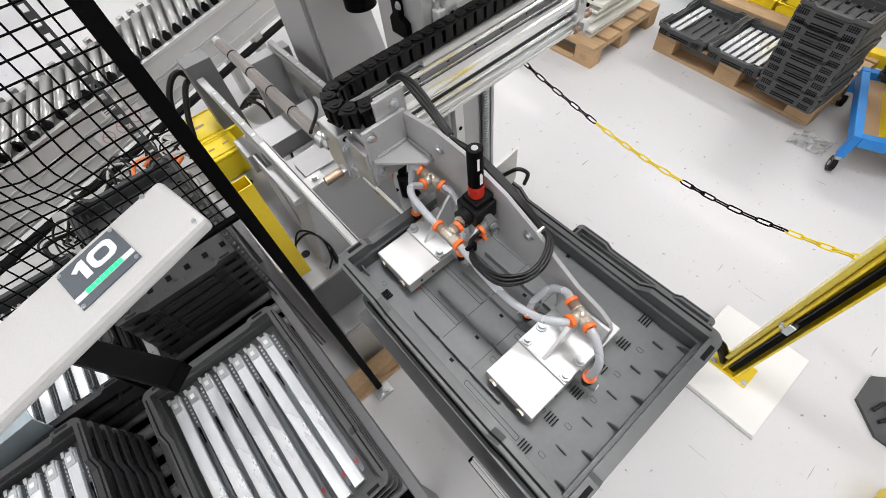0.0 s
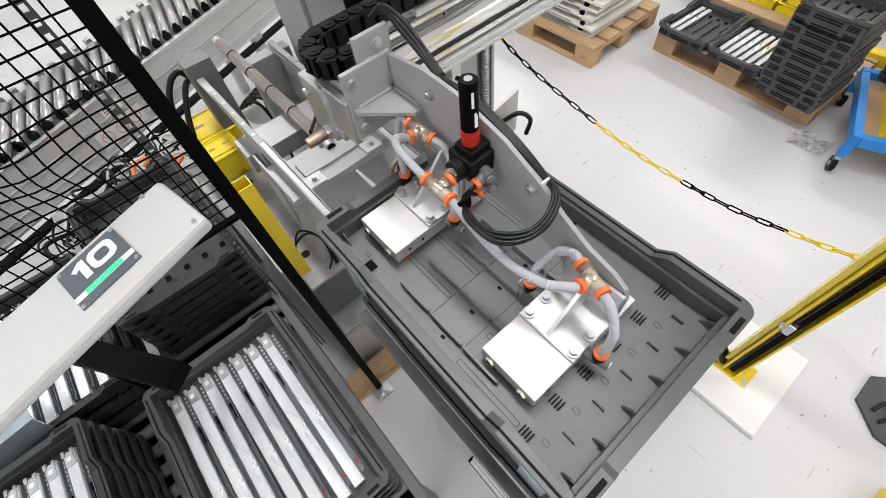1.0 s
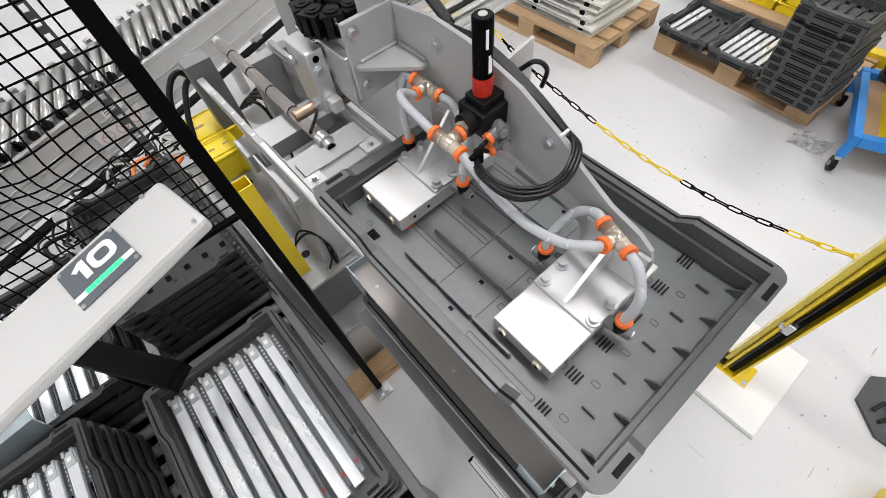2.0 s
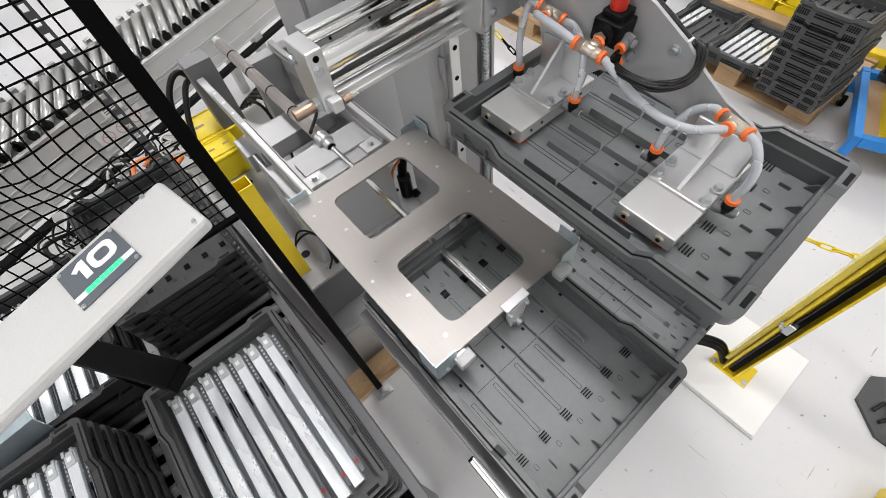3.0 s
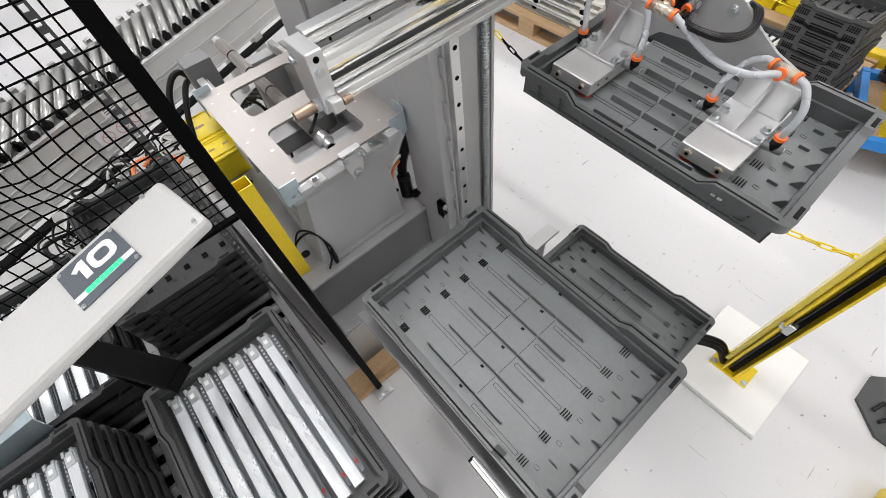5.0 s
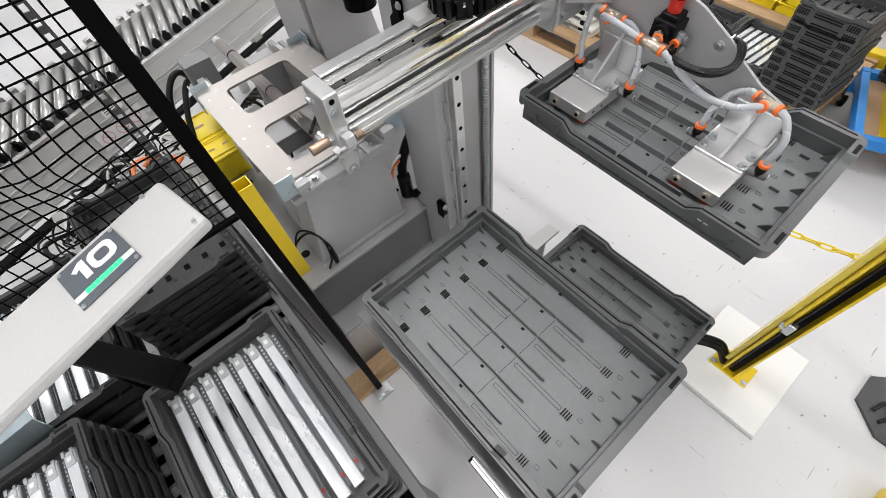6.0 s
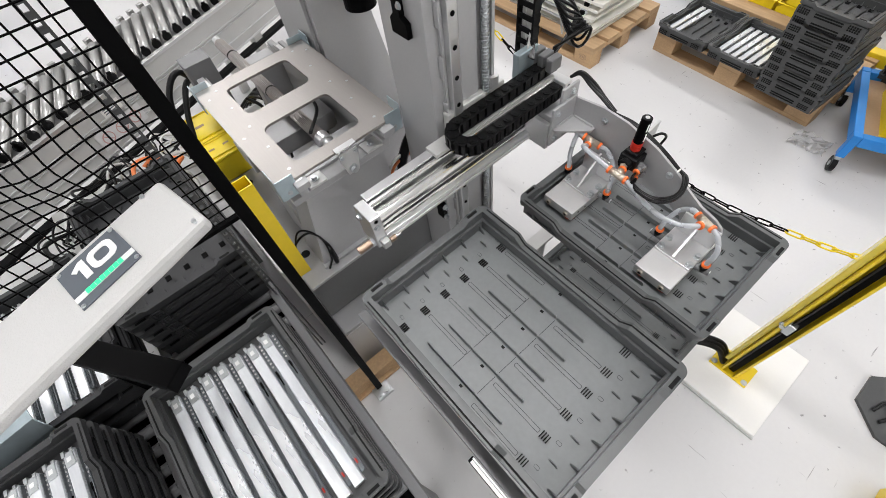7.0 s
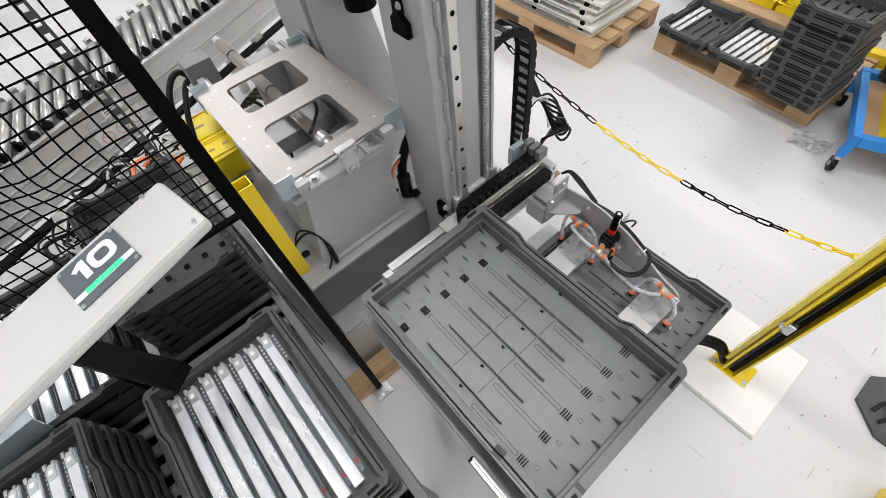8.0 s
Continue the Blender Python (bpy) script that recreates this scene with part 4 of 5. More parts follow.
hose([TA - AXA * 0.0275, (0.138, 0.149, 0.147), (0.098, 0.155, 0.147), (0.070, 0.172, 0.136), TB + BRB * 0.0245])
hose([TB - AXB * 0.0275, TB - AXB * 0.048 + Vector((0.003, 0, -0.004)), (0.017, 0.206, 0.092), (0.019, 0.198, 0.048), e1 + Vector((0, 0, 0.018)), e1])
hose([TB + AXB * 0.0275, TB + AXB * 0.050, (0.143, 0.224, 0.082), (0.163, 0.207, 0.050), e2 + Vector((0, 0, 0.018)), e2])
hose([TA + AXA * 0.0275, (0.253, 0.149, 0.126), (0.294, 0.151, 0.106), (0.340, 0.155, 0.093), (0.385, 0.166, 0.092), TC + BRC * 0.036 + Vector((-0.008, 0, 0)), TC + BRC * 0.0245])
hose([TC - AXC * 0.0275, TC - AXC * 0.046 + Vector((0.002, 0, 0)), (0.360, 0.226, 0.074), (0.347, 0.206, 0.040), e3 + Vector((0, 0, 0.014)), e3])
hose([TC + AXC * 0.0275, TC + AXC * 0.046 + Vector((0, 0, -0.006)), (0.488, 0.190, 0.066), (0.492, 0.184, 0.036), e4 + Vector((0, 0, 0.014)), e4])

bm = box(nb(), 0.164, 0.214, 0.198, SY - 0.0005, 0.122, 0.160, 0.003)
box(bm, 0.170, 0.206, 0.206, SY - 0.0005, 0.1602, 0.171, 0.002)
vb = part("valve_block", bm, RUBBER, grip, "black plastic valve block")
part("valve_knob", cyl(nb(), (0.190, 0.1975, 0.141), (0.190, 0.184, 0.141), 0.0165, 22), RUBBER, vb)
part("connector", cyl(nb(), (0.191, 0.1838, 0.141), (0.194, 0.176, 0.141), 0.0105, 6), BRASS, vb)
MX, MY = 0.186, 0.224
part("muffler", cyl(nb(), (MX, MY, 0.1975), (MX, MY, 0.272), 0.0128, 28), BLACK, vb, "tall black silencer tube")
bm = cyl(nb(), (MX, MY, 0.1712), (MX, MY, 0.197), 0.0132, 28)
for z in (0.176, 0.186, 0.194):
    cyl(bm, (MX, MY, z), (MX, MY, z + 0.002), 0.0138, 28)
part("red_ring", bm, RED, vb, "red anodised ring")
part("tube_rim", cyl(nb(), (MX, MY, 0.2722), (MX, MY, 0.2735), 0.0112, 28), RUBBER, vb)
part("tube_tip", cyl(nb(), (MX, MY, 0.2737), (MX, MY, 0.2745), 0.0054, 18), GREYP, vb)
for a, z0, z1 in ((-20, 0.238, 0.262), (-4, 0.205, 0.229), (6, 0.205, 0.224)):
    ob = part("print", box(nb(), 0.0129, 0.0133, -0.0018, 0.0018, z0, z1), PRINTW, vb, "plain white printed bar")
    ob.matrix_basis = pose(MX, MY, 0, 0, 0, a)
for dz, dy in ((0.0, 0.0), (-0.024, 0.004)):
    part("side_port", cyl(nb(), (0.2145, 0.222 + dy, 0.134 + dz), (0.232, 0.218 + dy, 0.134 + dz), 0.0100, 18), STEELD, vb)
    part("port_cap", cyl(nb(), (0.232, 0.218 + dy, 0.134 + dz), (0.2345, 0.2175 + dy, 0.134 + dz), 0.0066, 14), ZINC, vb)
    part("port_body", cyl(nb(), (0.222, 0.221 + dy, 0.134 + dz), (0.222, 0.203 + dy, 0.130 + dz), 0.0082, 16), STEELD, vb)
    part("port_ring", cyl(nb(), (0.222, 0.203 + dy, 0.130 + dz), (0.222, 0.197 + dy, 0.1285 + dz), 0.0092, 16), ORANGE, vb, "orange release ring")
random.seed(11)
for k in range(6):
    o = 0.0045 * (k % 3) - 0.003
    q = 0.005 * (k // 3)
    j = random.uniform(-0.003, 0.003)
    bm = tube(nb(), [(0.222, 0.199, 0.128 - 0.022 * (k % 2)), (0.224, 0.180, 0.122 + q), (0.238 + o, 0.160 - o, 0.128 + q), (0.270, 0.148 - o + j, 0.131 + q), (0.308 + o, 0.152 - o, 0.133 + q), (0.334 + o, 0.180 - o, 0.133 + q + j),
                     (0.338 + o, 0.216, 0.136 + q), (0.322 + o, SY + 0.006, 0.145 + q), (0.294, SY + 0.014 + 0.001 * k, 0.152), (0.235, SY + 0.013 + 0.002 * k, 0.176), (0.15, SY + 0.014 + 0.002 * k, 0.200), (0.084, SY + 0.014, 0.206)], 0.0030, 6, 8)
    part("control_cable", bm, CABLE, grip, "looped black control cable", True)
for x, y, z in ((0.300, SY + 0.012, 0.150), (0.084, SY + 0.012, 0.203)):
    part("cable_tie", box(nb(), x - 0.002, x + 0.002, y - 0.010, y + 0.006, z - 0.003, z + 0.005, 0.001), WHITEB, grip, "white cable tie")
part("loop_tie", box(nb(), 0.236, 0.242, 0.150, 0.172, 0.120, 0.142, 0.001), BLACK, grip, "black cable tie")
for k in range(3):
    bm = tube(nb(), [(0.084, SY + 0.012 + 0.004 * k, 0.205), (0.04, SY + 0.016 + 0.005 * k, 0.222), (-0.01, SY + 0.020 + 0.005 * k, 0.238 + 0.004 * k), (-0.045, SY + 0.018, 0.256 + 0.004 * k), (-0.066, SY + 0.004, 0.245)], 0.0042, 8, 8)
    part("feed_cable", bm, CABLE, grip, "black feed cable", True)


# ---- drawer slides in trays ----
def slide_meshes():
    L = 0.50
    out = {}
    bm = nb()
    prism(bm, [(-0.0140, 0.0), (0.0150, 0.0), (0.0150, 0.014), (0.0132, 0.0168), (0.004, 0.0162), (-0.004, 0.0162), (-0.0122, 0.0168), (-0.0140, 0.014)], 0, L, "x", pose(0, 0, 0))
    out["channel"] = (bm, SLIDEM)
    bm = nb()
    box(bm, 0.004, L - 0.020, 0.0155, 0.0172, 0.0, 0.0135)
    box(bm, 0.004, L - 0.020, 0.0173, 0.0262, 0.0, 0.0030)
    box(bm, 0.004, L - 0.020, 0.0263, 0.0280, 0.0, 0.0105)
    out["side_rail"] = (bm, SLIDED)
    bm = nb()
    for k in range(7):
        cyl(bm, (0.012 + 0.0135 * k, 0.0218, 0.0031), (0.012 + 0.0135 * k, 0.0218, 0.0046), 0.0030, 8)
    out["cage_balls"] = (bm, ALUW)
    bm = nb()
    for k in range(13):
        x = 0.30 + 0.0125 * k
        box(bm, x, x + 0.0045, -0.0165, -0.0133, 0.004, 0.0140)
        box(bm, x, x + 0.0085, 0.0175, 0.0205, 0.0031, 0.0085)
    box(bm, 0.10, 0.47, -0.0158, -0.0145, 0.0, 0.0110)
    out["ball_cage"] = (bm, SLIDED)
    bm = nb()
    box(bm, 0.004, 0.044, -0.0120, 0.0105, 0.0169, 0.0195, 0.0008)
    box(bm, -0.006, 0.012, -0.0150, -0.0070, 0.0100, 0.0225, 0.001)
    box(bm, -0.004, 0.006, 0.0050, 0.0125, 0.0100, 0.0215, 0.001)
    out["latch"] = (bm, ZINC)
    bm = nb()
    box(bm, 0.017, 0.030, -0.0062, 0.0045, 0.0196, 0.0201)
    out["latch_window"] = (bm, PRINTW)
    bm = nb()
    box(bm, 0.110, 0.132, 0.0185, 0.0245, 0.0032, 0.0080, 0.002)
    cyl(bm, (0.132, 0.0215, 0.0055), (0.160, 0.0215, 0.0055), 0.0018, 6)
    out["spring_catch"] = (bm, BLACK)
    bm = nb()
    box(bm, 0.446, 0.459, 0.0195, 0.0238, 0.009, 0.012, 0.001)
    out["lever"] = (bm, RED)
    got = {}
    for k, (b, m) in out.items():
        me = bpy.data.meshes.new("slide_" + k)
        bmesh.ops.recalc_face_normals(b, faces=b.faces)
        b.to_mesh(me)
        b.free()
        me.materials.append(m)
        got[k] = me
    return got


SLIDES = slide_meshes()


def drawer_slide(m, group, lever=True):
    t = thing("drawer_slide", m, "bright zinc plated steel drawer slide lying in a tray", "drawer slide", group)
    for k, me in SLIDES.items():
        if lever or k != "lever":
            shared(k, me, t, pose(0, 0, 0))
    return t


def filled_tray(x, y, z, W, n, group, label, L=0.6, pitch=None, body=None, lever=True):
    """A tray with its corner at x, y and its rim at height z, with a row of slides in it."""
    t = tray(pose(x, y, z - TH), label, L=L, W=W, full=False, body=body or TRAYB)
    p = pitch or (W - 0.075) / n
    for k in range(n):
        drawer_slide(pose(x + (L - 0.50) / 2 + random.uniform(-0.006, 0.006), y + 0.046 + p * k + 0.004, z - TH + 0.0145, 0, 0, random.uniform(-0.6, 0.6)), group, lever)
    return t


filled_tray(-0.815, -0.492, 0.770, 0.392, 7, "slides in the near tray", "dark grey plastic tray filled with seven bright drawer slides", body=TRAYP)
for k in range(1, 4):
    tray(pose(-0.815, -0.492, 0.770 - TH - 0.060 * k), "shade-darkened black plastic tray in the pile below the filled tray", W=0.392, full=False, body=TRAYB)
filled_tray(-0.880, -1.030, 0.775, 0.395, 7, "slides in the next tray", "shade-darkened black plastic tray full of drawer slides on a high pile", lever=False)
for k in range(1, 6):
    tray(pose(-0.880, -1.030, 0.775 - TH - 0.045 * k), "shade-darkened black plastic tray in the high pile", W=0.395, full=False, body=TRAYB)
filled_tray(-1.56, -0.930, 0.700, 0.395, 6, "slides in the rear tray", "shade-darkened black plastic tray with drawer slides below the sign", lever=False)
tray(pose(-1.635, -0.468, 0.800 - TH), "empty shade-darkened black plastic tray on top of the ribbed pile", W=0.39, body=TRAYB)
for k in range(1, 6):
    tray(pose(-1.635, -0.468, 0.800 - TH - 0.042 * k), "shade-darkened black plastic tray in the ribbed pile", W=0.39, full=False, body=TRAYB)
# ribbed fronts of the pile
for k in range(5):
    rp = thing("tray_front_grid", pose(-1.0340, -0.468, 0.800 - TH - 0.042 * k), "dark ribbed grid on the end of a piled tray", "tray end", "ribbed tray ends")
    for y0 in (0.075, 0.285):
        bm = nb()
        for i in range(5):
            box(bm, -0.001, 0.004, y0 + 0.008 * i, y0 + 0.0025 + 0.008 * i, 0.008, 0.040)
        for i in range(4):
            box(bm, -0.001, 0.0038, y0, y0 + 0.0345, 0.010 + 0.009 * i, 0.0125 + 0.009 * i)
        part("grid", bm, TRAYD, rp)
    bm = nb()
    for i in range(2):
        box(bm, -0.001, 0.003, 0.118, 0.278, 0.014 + 0.014 * i, 0.018 + 0.014 * i)
    part("long_rib", bm, TRAYB, rp)


def roller_table(x0, x1, y0, y1, z, label):
    t = thing("roller_table", pose(0, 0, 0), label, "roller table", "roller tables")
    for y in (y0, y1 - 0.03):
        part("side_frame", box(nb(), x0, x1, y, y + 0.03, z - 0.09, z, 0.003), STEELD, t)
    me = bpy.data.meshes.new("table_roller")
    bm = cyl(nb(), (0, y0 + 0.031, 0), (0, y1 - 0.031, 0), 0.02, 14)
    bm.to_mesh(me)
    bm.free()
    me.materials.append(STEELD)
    # added black sheet, and darkened rollers: the shade of the gaps in their colour
    part("under_pan", box(nb(), x0 + 0.01, x1 - 0.01, y0 + 0.0305, y1 - 0.0305, z - 0.088, z - 0.080), BLACK, t, "black sheet added for the shaded gaps under the rollers")
    n = int((x1 - x0) / 0.075)
    for k in range(n):
        shared("roller", me, t, pose(x0 + 0.04 + 0.075 * k, 0, z - 0.021))
    for x in (x0 + 0.02, x1 - 0.06):
        for y in (y0, y1 - 0.03):
            part("leg", box(nb(), x, x + 0.04, y, y + 0.03, 0, z - 0.0905), STEELD, t)


roller_table(-1.70, -0.15, -0.505, -0.075, 0.515, "dark steel roller table under the filled tray and the ribbed pile")
roller_table(-1.70, -0.15, -1.05, -0.60, 0.476, "dark steel roller table under the high pile of trays")
tray(pose(-1.56, -0.930, 0.700 - TH - 0.075), "shade-darkened black plastic tray under another filled tray", W=0.395, full=False, body=TRAYB)
tray(pose(-1.56, -0.930, 0.700 - TH - 0.150), "shade-darkened black plastic tray under another filled tray", W=0.395, full=False, body=TRAYB)
bb = thing("black_beam", look((-0.77, -0.41, 0.985), (-0.50, -0.22, 0.985)), "black powder coated steel beam under the sign", "beam")
part("beam_body", box(nb(), -0.03, 0.03, -0.02, 0.02, -0.17, 0.22, 0.003), BLACK, bb)
part("beam_post", box(nb(), -0.015, 0.015, -0.985, -0.021, 0.17, 0.20), BLACK, bb)
sh = thing("steel_chute", pose(-1.02, -0.86, 0.66, 0, 0, 8), "dented bluish zinc sheet chute between the trays", "chute")
part("chute_sheet", prism(nb(), [(-0.10, 0.06), (-0.07, 0.085), (0.0, 0.10), (0.06, 0.09), (0.075, 0.03), (0.075, 0.0), (0.07, 0.0), (0.07, 0.028), (0.055, 0.085), (0.0, 0.095), (-0.07, 0.080), (-0.10, 0.055)], -0.10, 0.10, "y"), BLUEZ, sh)
part("chute_lip", box(nb(), 0.0755, 0.079, -0.10, 0.10, -0.005, 0.006), BLACK, sh)
part("chute_leg", box(nb(), 0.02, 0.05, -0.02, 0.02, -0.66, 0.0845), STEELD, sh)

# ---- fence: post, wire mesh and perforated strut ----
fp = thing("fence_post", pose(-0.685, 0.000, 0), "black powder coated square fence post", "fence post")
part("post_body", box(nb(), -0.015, 0.015, -0.013, 0.013, 0.012, 2.6, 0.002), BLACK, fp)
part("foot_plate", box(nb(), -0.045, 0.060, -0.035, 0.040, 0, 0.0115, 0.002), ZINC, fp, "zinc foot plate")
bolt(fp, (0.042, 0.020, 0.0117), r=0.012, h=0.014)
bolt(fp, (0.042, -0.015, 0.0117), r=0.008, h=0.010)

fm = thing("wire_mesh_panel", pose(-0.715, -0.012, 0), "black wire mesh fence panel with bent wires", "fence panel")
PITCH = 0.0240


def bent(y, z):
    g = math.exp(-((y + 0.165) / 0.055) ** 2 - ((z - 1.475) / 0.060) ** 2)
    return y - 0.020 * g, z - 0.016 * g


for k in range(1, 23):
    y = -PITCH * k
    pts = [(0, *bent(y, 1.205 + 0.02 * i)) for i in range(0, 40)]
    part("vertical_wire", tube(nb(), pts, 0.0014, 6, 1), BLACK, fm, "", True)
for k in range(0, 31):
    z = 1.216 + PITCH * k
    pts = [(0.0025, *bent(-0.02 * i, z)) for i in range(0, 28)]
    part("horizontal_wire", tube(nb(), pts, 0.0014, 6, 1), BLACK, fm, "", True)
part("bottom_bar", box(nb(), -0.006, 0.006, -0.545, 0.010, 1.200, 1.209), BLACK, fm)

st = thing("perforated_strut", pose(-1.02, -0.077, 0.602), "grey perforated steel strut behind the mesh", "strut")
bm = nb()
for dy in (-0.008, 0.008):
    box(bm, -0.002, 0.002, dy - 0.003, dy + 0.003, -0.602, 1.6)
for k in range(64):
    box(bm, -0.002, 0.002, -0.005, 0.005, 0.025 * k, 0.025 * k + 0.012)
part("strut_web", bm, TRAYP, st)

# ---- white beam with the number sign ----
SIGN_AT = pose(-0.576, -0.198, 1.387, 6.8, 0, 11)
sb = thing("sign_beam", SIGN_AT, "white textured steel beam with rounded edges", "beam")
part("beam_body", box(nb(), -0.058, 0.074, -0.80, 0.142, -0.0265, -0.0003, 0.008), WHITEP, sb)
part("tail_post", box(nb(), -0.03, 0.03, -0.79, -0.73, -1.27, -0.0268), WHITEP, sb)
for x, y in ((-0.050, 0.108), (0.064, 0.128)):
    bolt(sb, (x, y, -0.002), r=0.0034, h=0.005)
sg = thing("number_sign", SIGN_AT @ pose(0, 0, 0, 0, 0, 90), "slate grey sign with white number 10 and green light bar", "sign")
part("sign_plate", box(nb(), -0.048, 0.048, -0.044, 0.044, 0, 0.0022, 0.0006), SIGNM, sg)
for x in (-0.044, 0.044):
    for y in (-0.039, 0.039):
        bolt(sg, (x, y, 0.0024), r=0.0024, h=0.0020)
dz0, dz1 = 0.0024, 0.0032
one = prism(nb(), [(-0.0125, -0.0165), (-0.0125, 0.0215), (-0.0200, 0.0215), (-0.0345, 0.0120), (-0.0295, 0.0050), (-0.0235, 0.0090), (-0.0235, -0.0165)], dz0, dz1, "z", pose(0.004, 0.012, 0))
part("digit_one", one, PRINTW, sg, "white digit 1")
zero = ring_plate(nb(), rounded(-0.0050, 0.0360, -0.0045, 0.0335, 0.0125, 6), [rounded(0.0045, 0.0265, 0.0045, 0.0245, 0.0065, 6)], dz0, dz1)
part("digit_zero", zero, PRINTW, sg, "white digit 0")
part("bar_window", box(nb(), -0.0478, 0.0478, -0.0290, -0.0190, 0.0024, 0.0032), LEDW, sg, "white light bar cover")
for k in range(8):
    part("green_light", box(nb(), -0.030 + 0.0075 * k, -0.0232 + 0.0075 * k, -0.0285, -0.0195, 0.0034, 0.0042), LEDG, sg, "lit green segment")

# ---- roller conveyor behind the mesh ----
cv = thing("roller_conveyor", pose(-2.43, 0.046, 0, 0, 0, 23), "aluminium sided roller conveyor with steel rollers", "conveyor")
part("side_panel", box(nb(), -0.035, 0.0, -1.7, 1.6, 0.50, 0.745, 0.003), GREYP, cv)
for z, h in ((0.735, 0.016), (0.655, 0.006), (0.64, 0.004), (0.56, 0.006), (0.505, 0.012)):
    part("profile_groove", box(nb(), 0.0005, 0.006, -1.7, 1.6, z, z + h, 0.001), ALU, cv)
part("far_rail", box(nb(), -0.42, -0.39, -1.7, 1.6, 0.60, 0.765, 0.003), GREYP, cv)
# sheet added to darken the gaps between rollers, where bright floor would show
part("under_pan", box(nb(), -0.385, -0.0405, -1.7, 1.6, 0.640, 0.646), STEELG, cv, "grey sheet added to darken the gaps under the rollers")
me = bpy.data.meshes.new("conveyor_roller")
bm = cyl(nb(), (-0.425, 0, 0), (-0.035, 0, 0), 0.023, 18)
for f in bm.faces:
    f.smooth = len(f.verts) == 4
bm.to_mesh(me)
bm.free()
me.materials.append(GREYROLL)
me2 = bpy.data.meshes.new("roller_hub")
bm = cyl(nb(), (-0.034, 0, 0), (-0.022, 0, 0), 0.021, 16)
box(bm, -0.030, -0.022, -0.010, 0.010, -0.04, 0.03)
bm.to_mesh(me2)
bm.free()
me2.materials.append(RUBBER)
me3 = bpy.data.meshes.new("rail_tooth")
bm = box(nb(), -0.0125, 0.0125, -0.016, 0.016, 0, 0.022, 0.003)
bm.to_mesh(me3)
bm.free()
me3.materials.append(GREYROLL)
for k in range(46):
    y = -1.62 + 0.070 * k
    shared("roller", me, cv, pose(-0.02, y, 0.758, 0, 0, -34))
    shared("roller_hub", me2, cv, pose(-0.02, y, 0.758, 0, 0, -34))
    shared("rail_tooth", me3, cv, pose(-0.405, y + 0.035, 0.7655))
for y in (-1.5, -0.4, 0.7, 1.5):
    part("leg", box(nb(), -0.05, -0.005, y - 0.03, y + 0.03, 0, 0.4995), GREYP, cv)
    part("leg", box(nb(), -0.42, -0.39, y - 0.03, y + 0.03, 0, 0.5995), GREYP, cv)
part("cable_duct", box(nb(), -0.03, 0.02, -1.7, 1.6, 0.445, 0.465, 0.004), RUBBER, cv, "black cable duct")
lbp = part("warning_label", box(nb(), 0.0065, 0.0072, -0.40, -0.14, 0.545, 0.635), PAPER, cv, "pale label with three round marks")
for k in range(3):
    bm = nb()
    ring_plate(bm, [(0.030 * math.cos(2 * math.pi * i / 24), 0.030 * math.sin(2 * math.pi * i / 24)) for i in range(24)], [[(0.025 * math.cos(2 * math.pi * i / 24), 0.025 * math.sin(2 * math.pi * i / 24)) for i in range(24)]], 0, 0.0006)
    box(bm, -0.026, 0.026, -0.002, 0.002, 0, 0.0006, 0, pose(0, 0, 0, 0, 0, 45))
    ob = part("round_mark", bm, REDPRINT, lbp)
    ob.matrix_basis = pose(0.0078, -0.35 + 0.08 * k, 0.590, 0, 90, 0)
part("small_label", box(nb(), 0.0065, 0.0070, -0.30, -0.20, 0.66, 0.71), WHITEB, cv)
for k in range(3):
    part("print_bar", box(nb(), 0.0072, 0.0075, -0.29, -0.22 - 0.01 * k, 0.672 + 0.011 * k, 0.677 + 0.011 * k), SIGNM, cv)
cb = thing("control_box", pose(-1.99, -0.30, 0), "grey control box under the conveyor edge", "box")
part("box_body", box(nb(), -0.12, 0.16, -0.16, 0.18, 0.30, 0.48, 0.005), GREYP, cb)
part("box_stand", box(nb(), -0.05, 0.05, -0.05, 0.05, 0, 0.2995), STEELD, cb)
random.seed(5)
for k in range(44):
    x, y = random.uniform(-2.02, -1.70), random.uniform(-0.56, -0.02)
    r = random.uniform(0.05, 0.11)
    zz = random.uniform(0.51, 0.64)
    m_ = random.choice([CABLE, CABLE, CABLE, GREYP, GREYP, PINKC if k % 8 == 0 else CABLE])
    cable([(x + r * math.cos(a), y + r * math.sin(a), zz + 0.03 * math.sin(2 * a + k)) for a in [0.5 * i for i in range(12)]], random.choice([0.004, 0.006, 0.009]),
          {CABLE: "coiled black cable in the bundle under the conveyor", GREYP: "coiled grey cable in the bundle under the conveyor"}.get(m_, "coiled orange cable in the bundle under the conveyor"), m_)
wt = thing("cable_shelf", pose(-1.86, -0.26, 0), "dark steel shelf that carries loose cables", "shelf")
part("shelf_plate", box(nb(), -0.26, 0.22, -0.40, 0.26, 0.481, 0.492), GREYP, wt)
part("shelf_leg", box(nb(), 0.14, 0.18, -0.02, 0.02, 0, 0.4805), STEELD, wt)

# ---- timber at the fence foot ----
tb = thing("timber_beam", pose(-0.735, 0.0, 0), "rough sawn timber beam lying by the fence foot", "timber")
part("beam", box(nb(), -0.035, 0.035, -0.14, 0.13, 0.022, 0.095, 0.003), WOODE, tb)
part("board", box(nb(), -0.05, 0.05, -0.13, 0.12, 0, 0.0215, 0.002), WOOD, tb)
gs = thing("grey_skid", pose(-0.96, -0.02, 0), "grey sheet metal skirt below the machine base", "skirt")
part("skirt_sheet", box(nb(), 0.0, 0.16, 0.03, 0.60, 0.0, 0.33, 0.004), GREYP, gs)

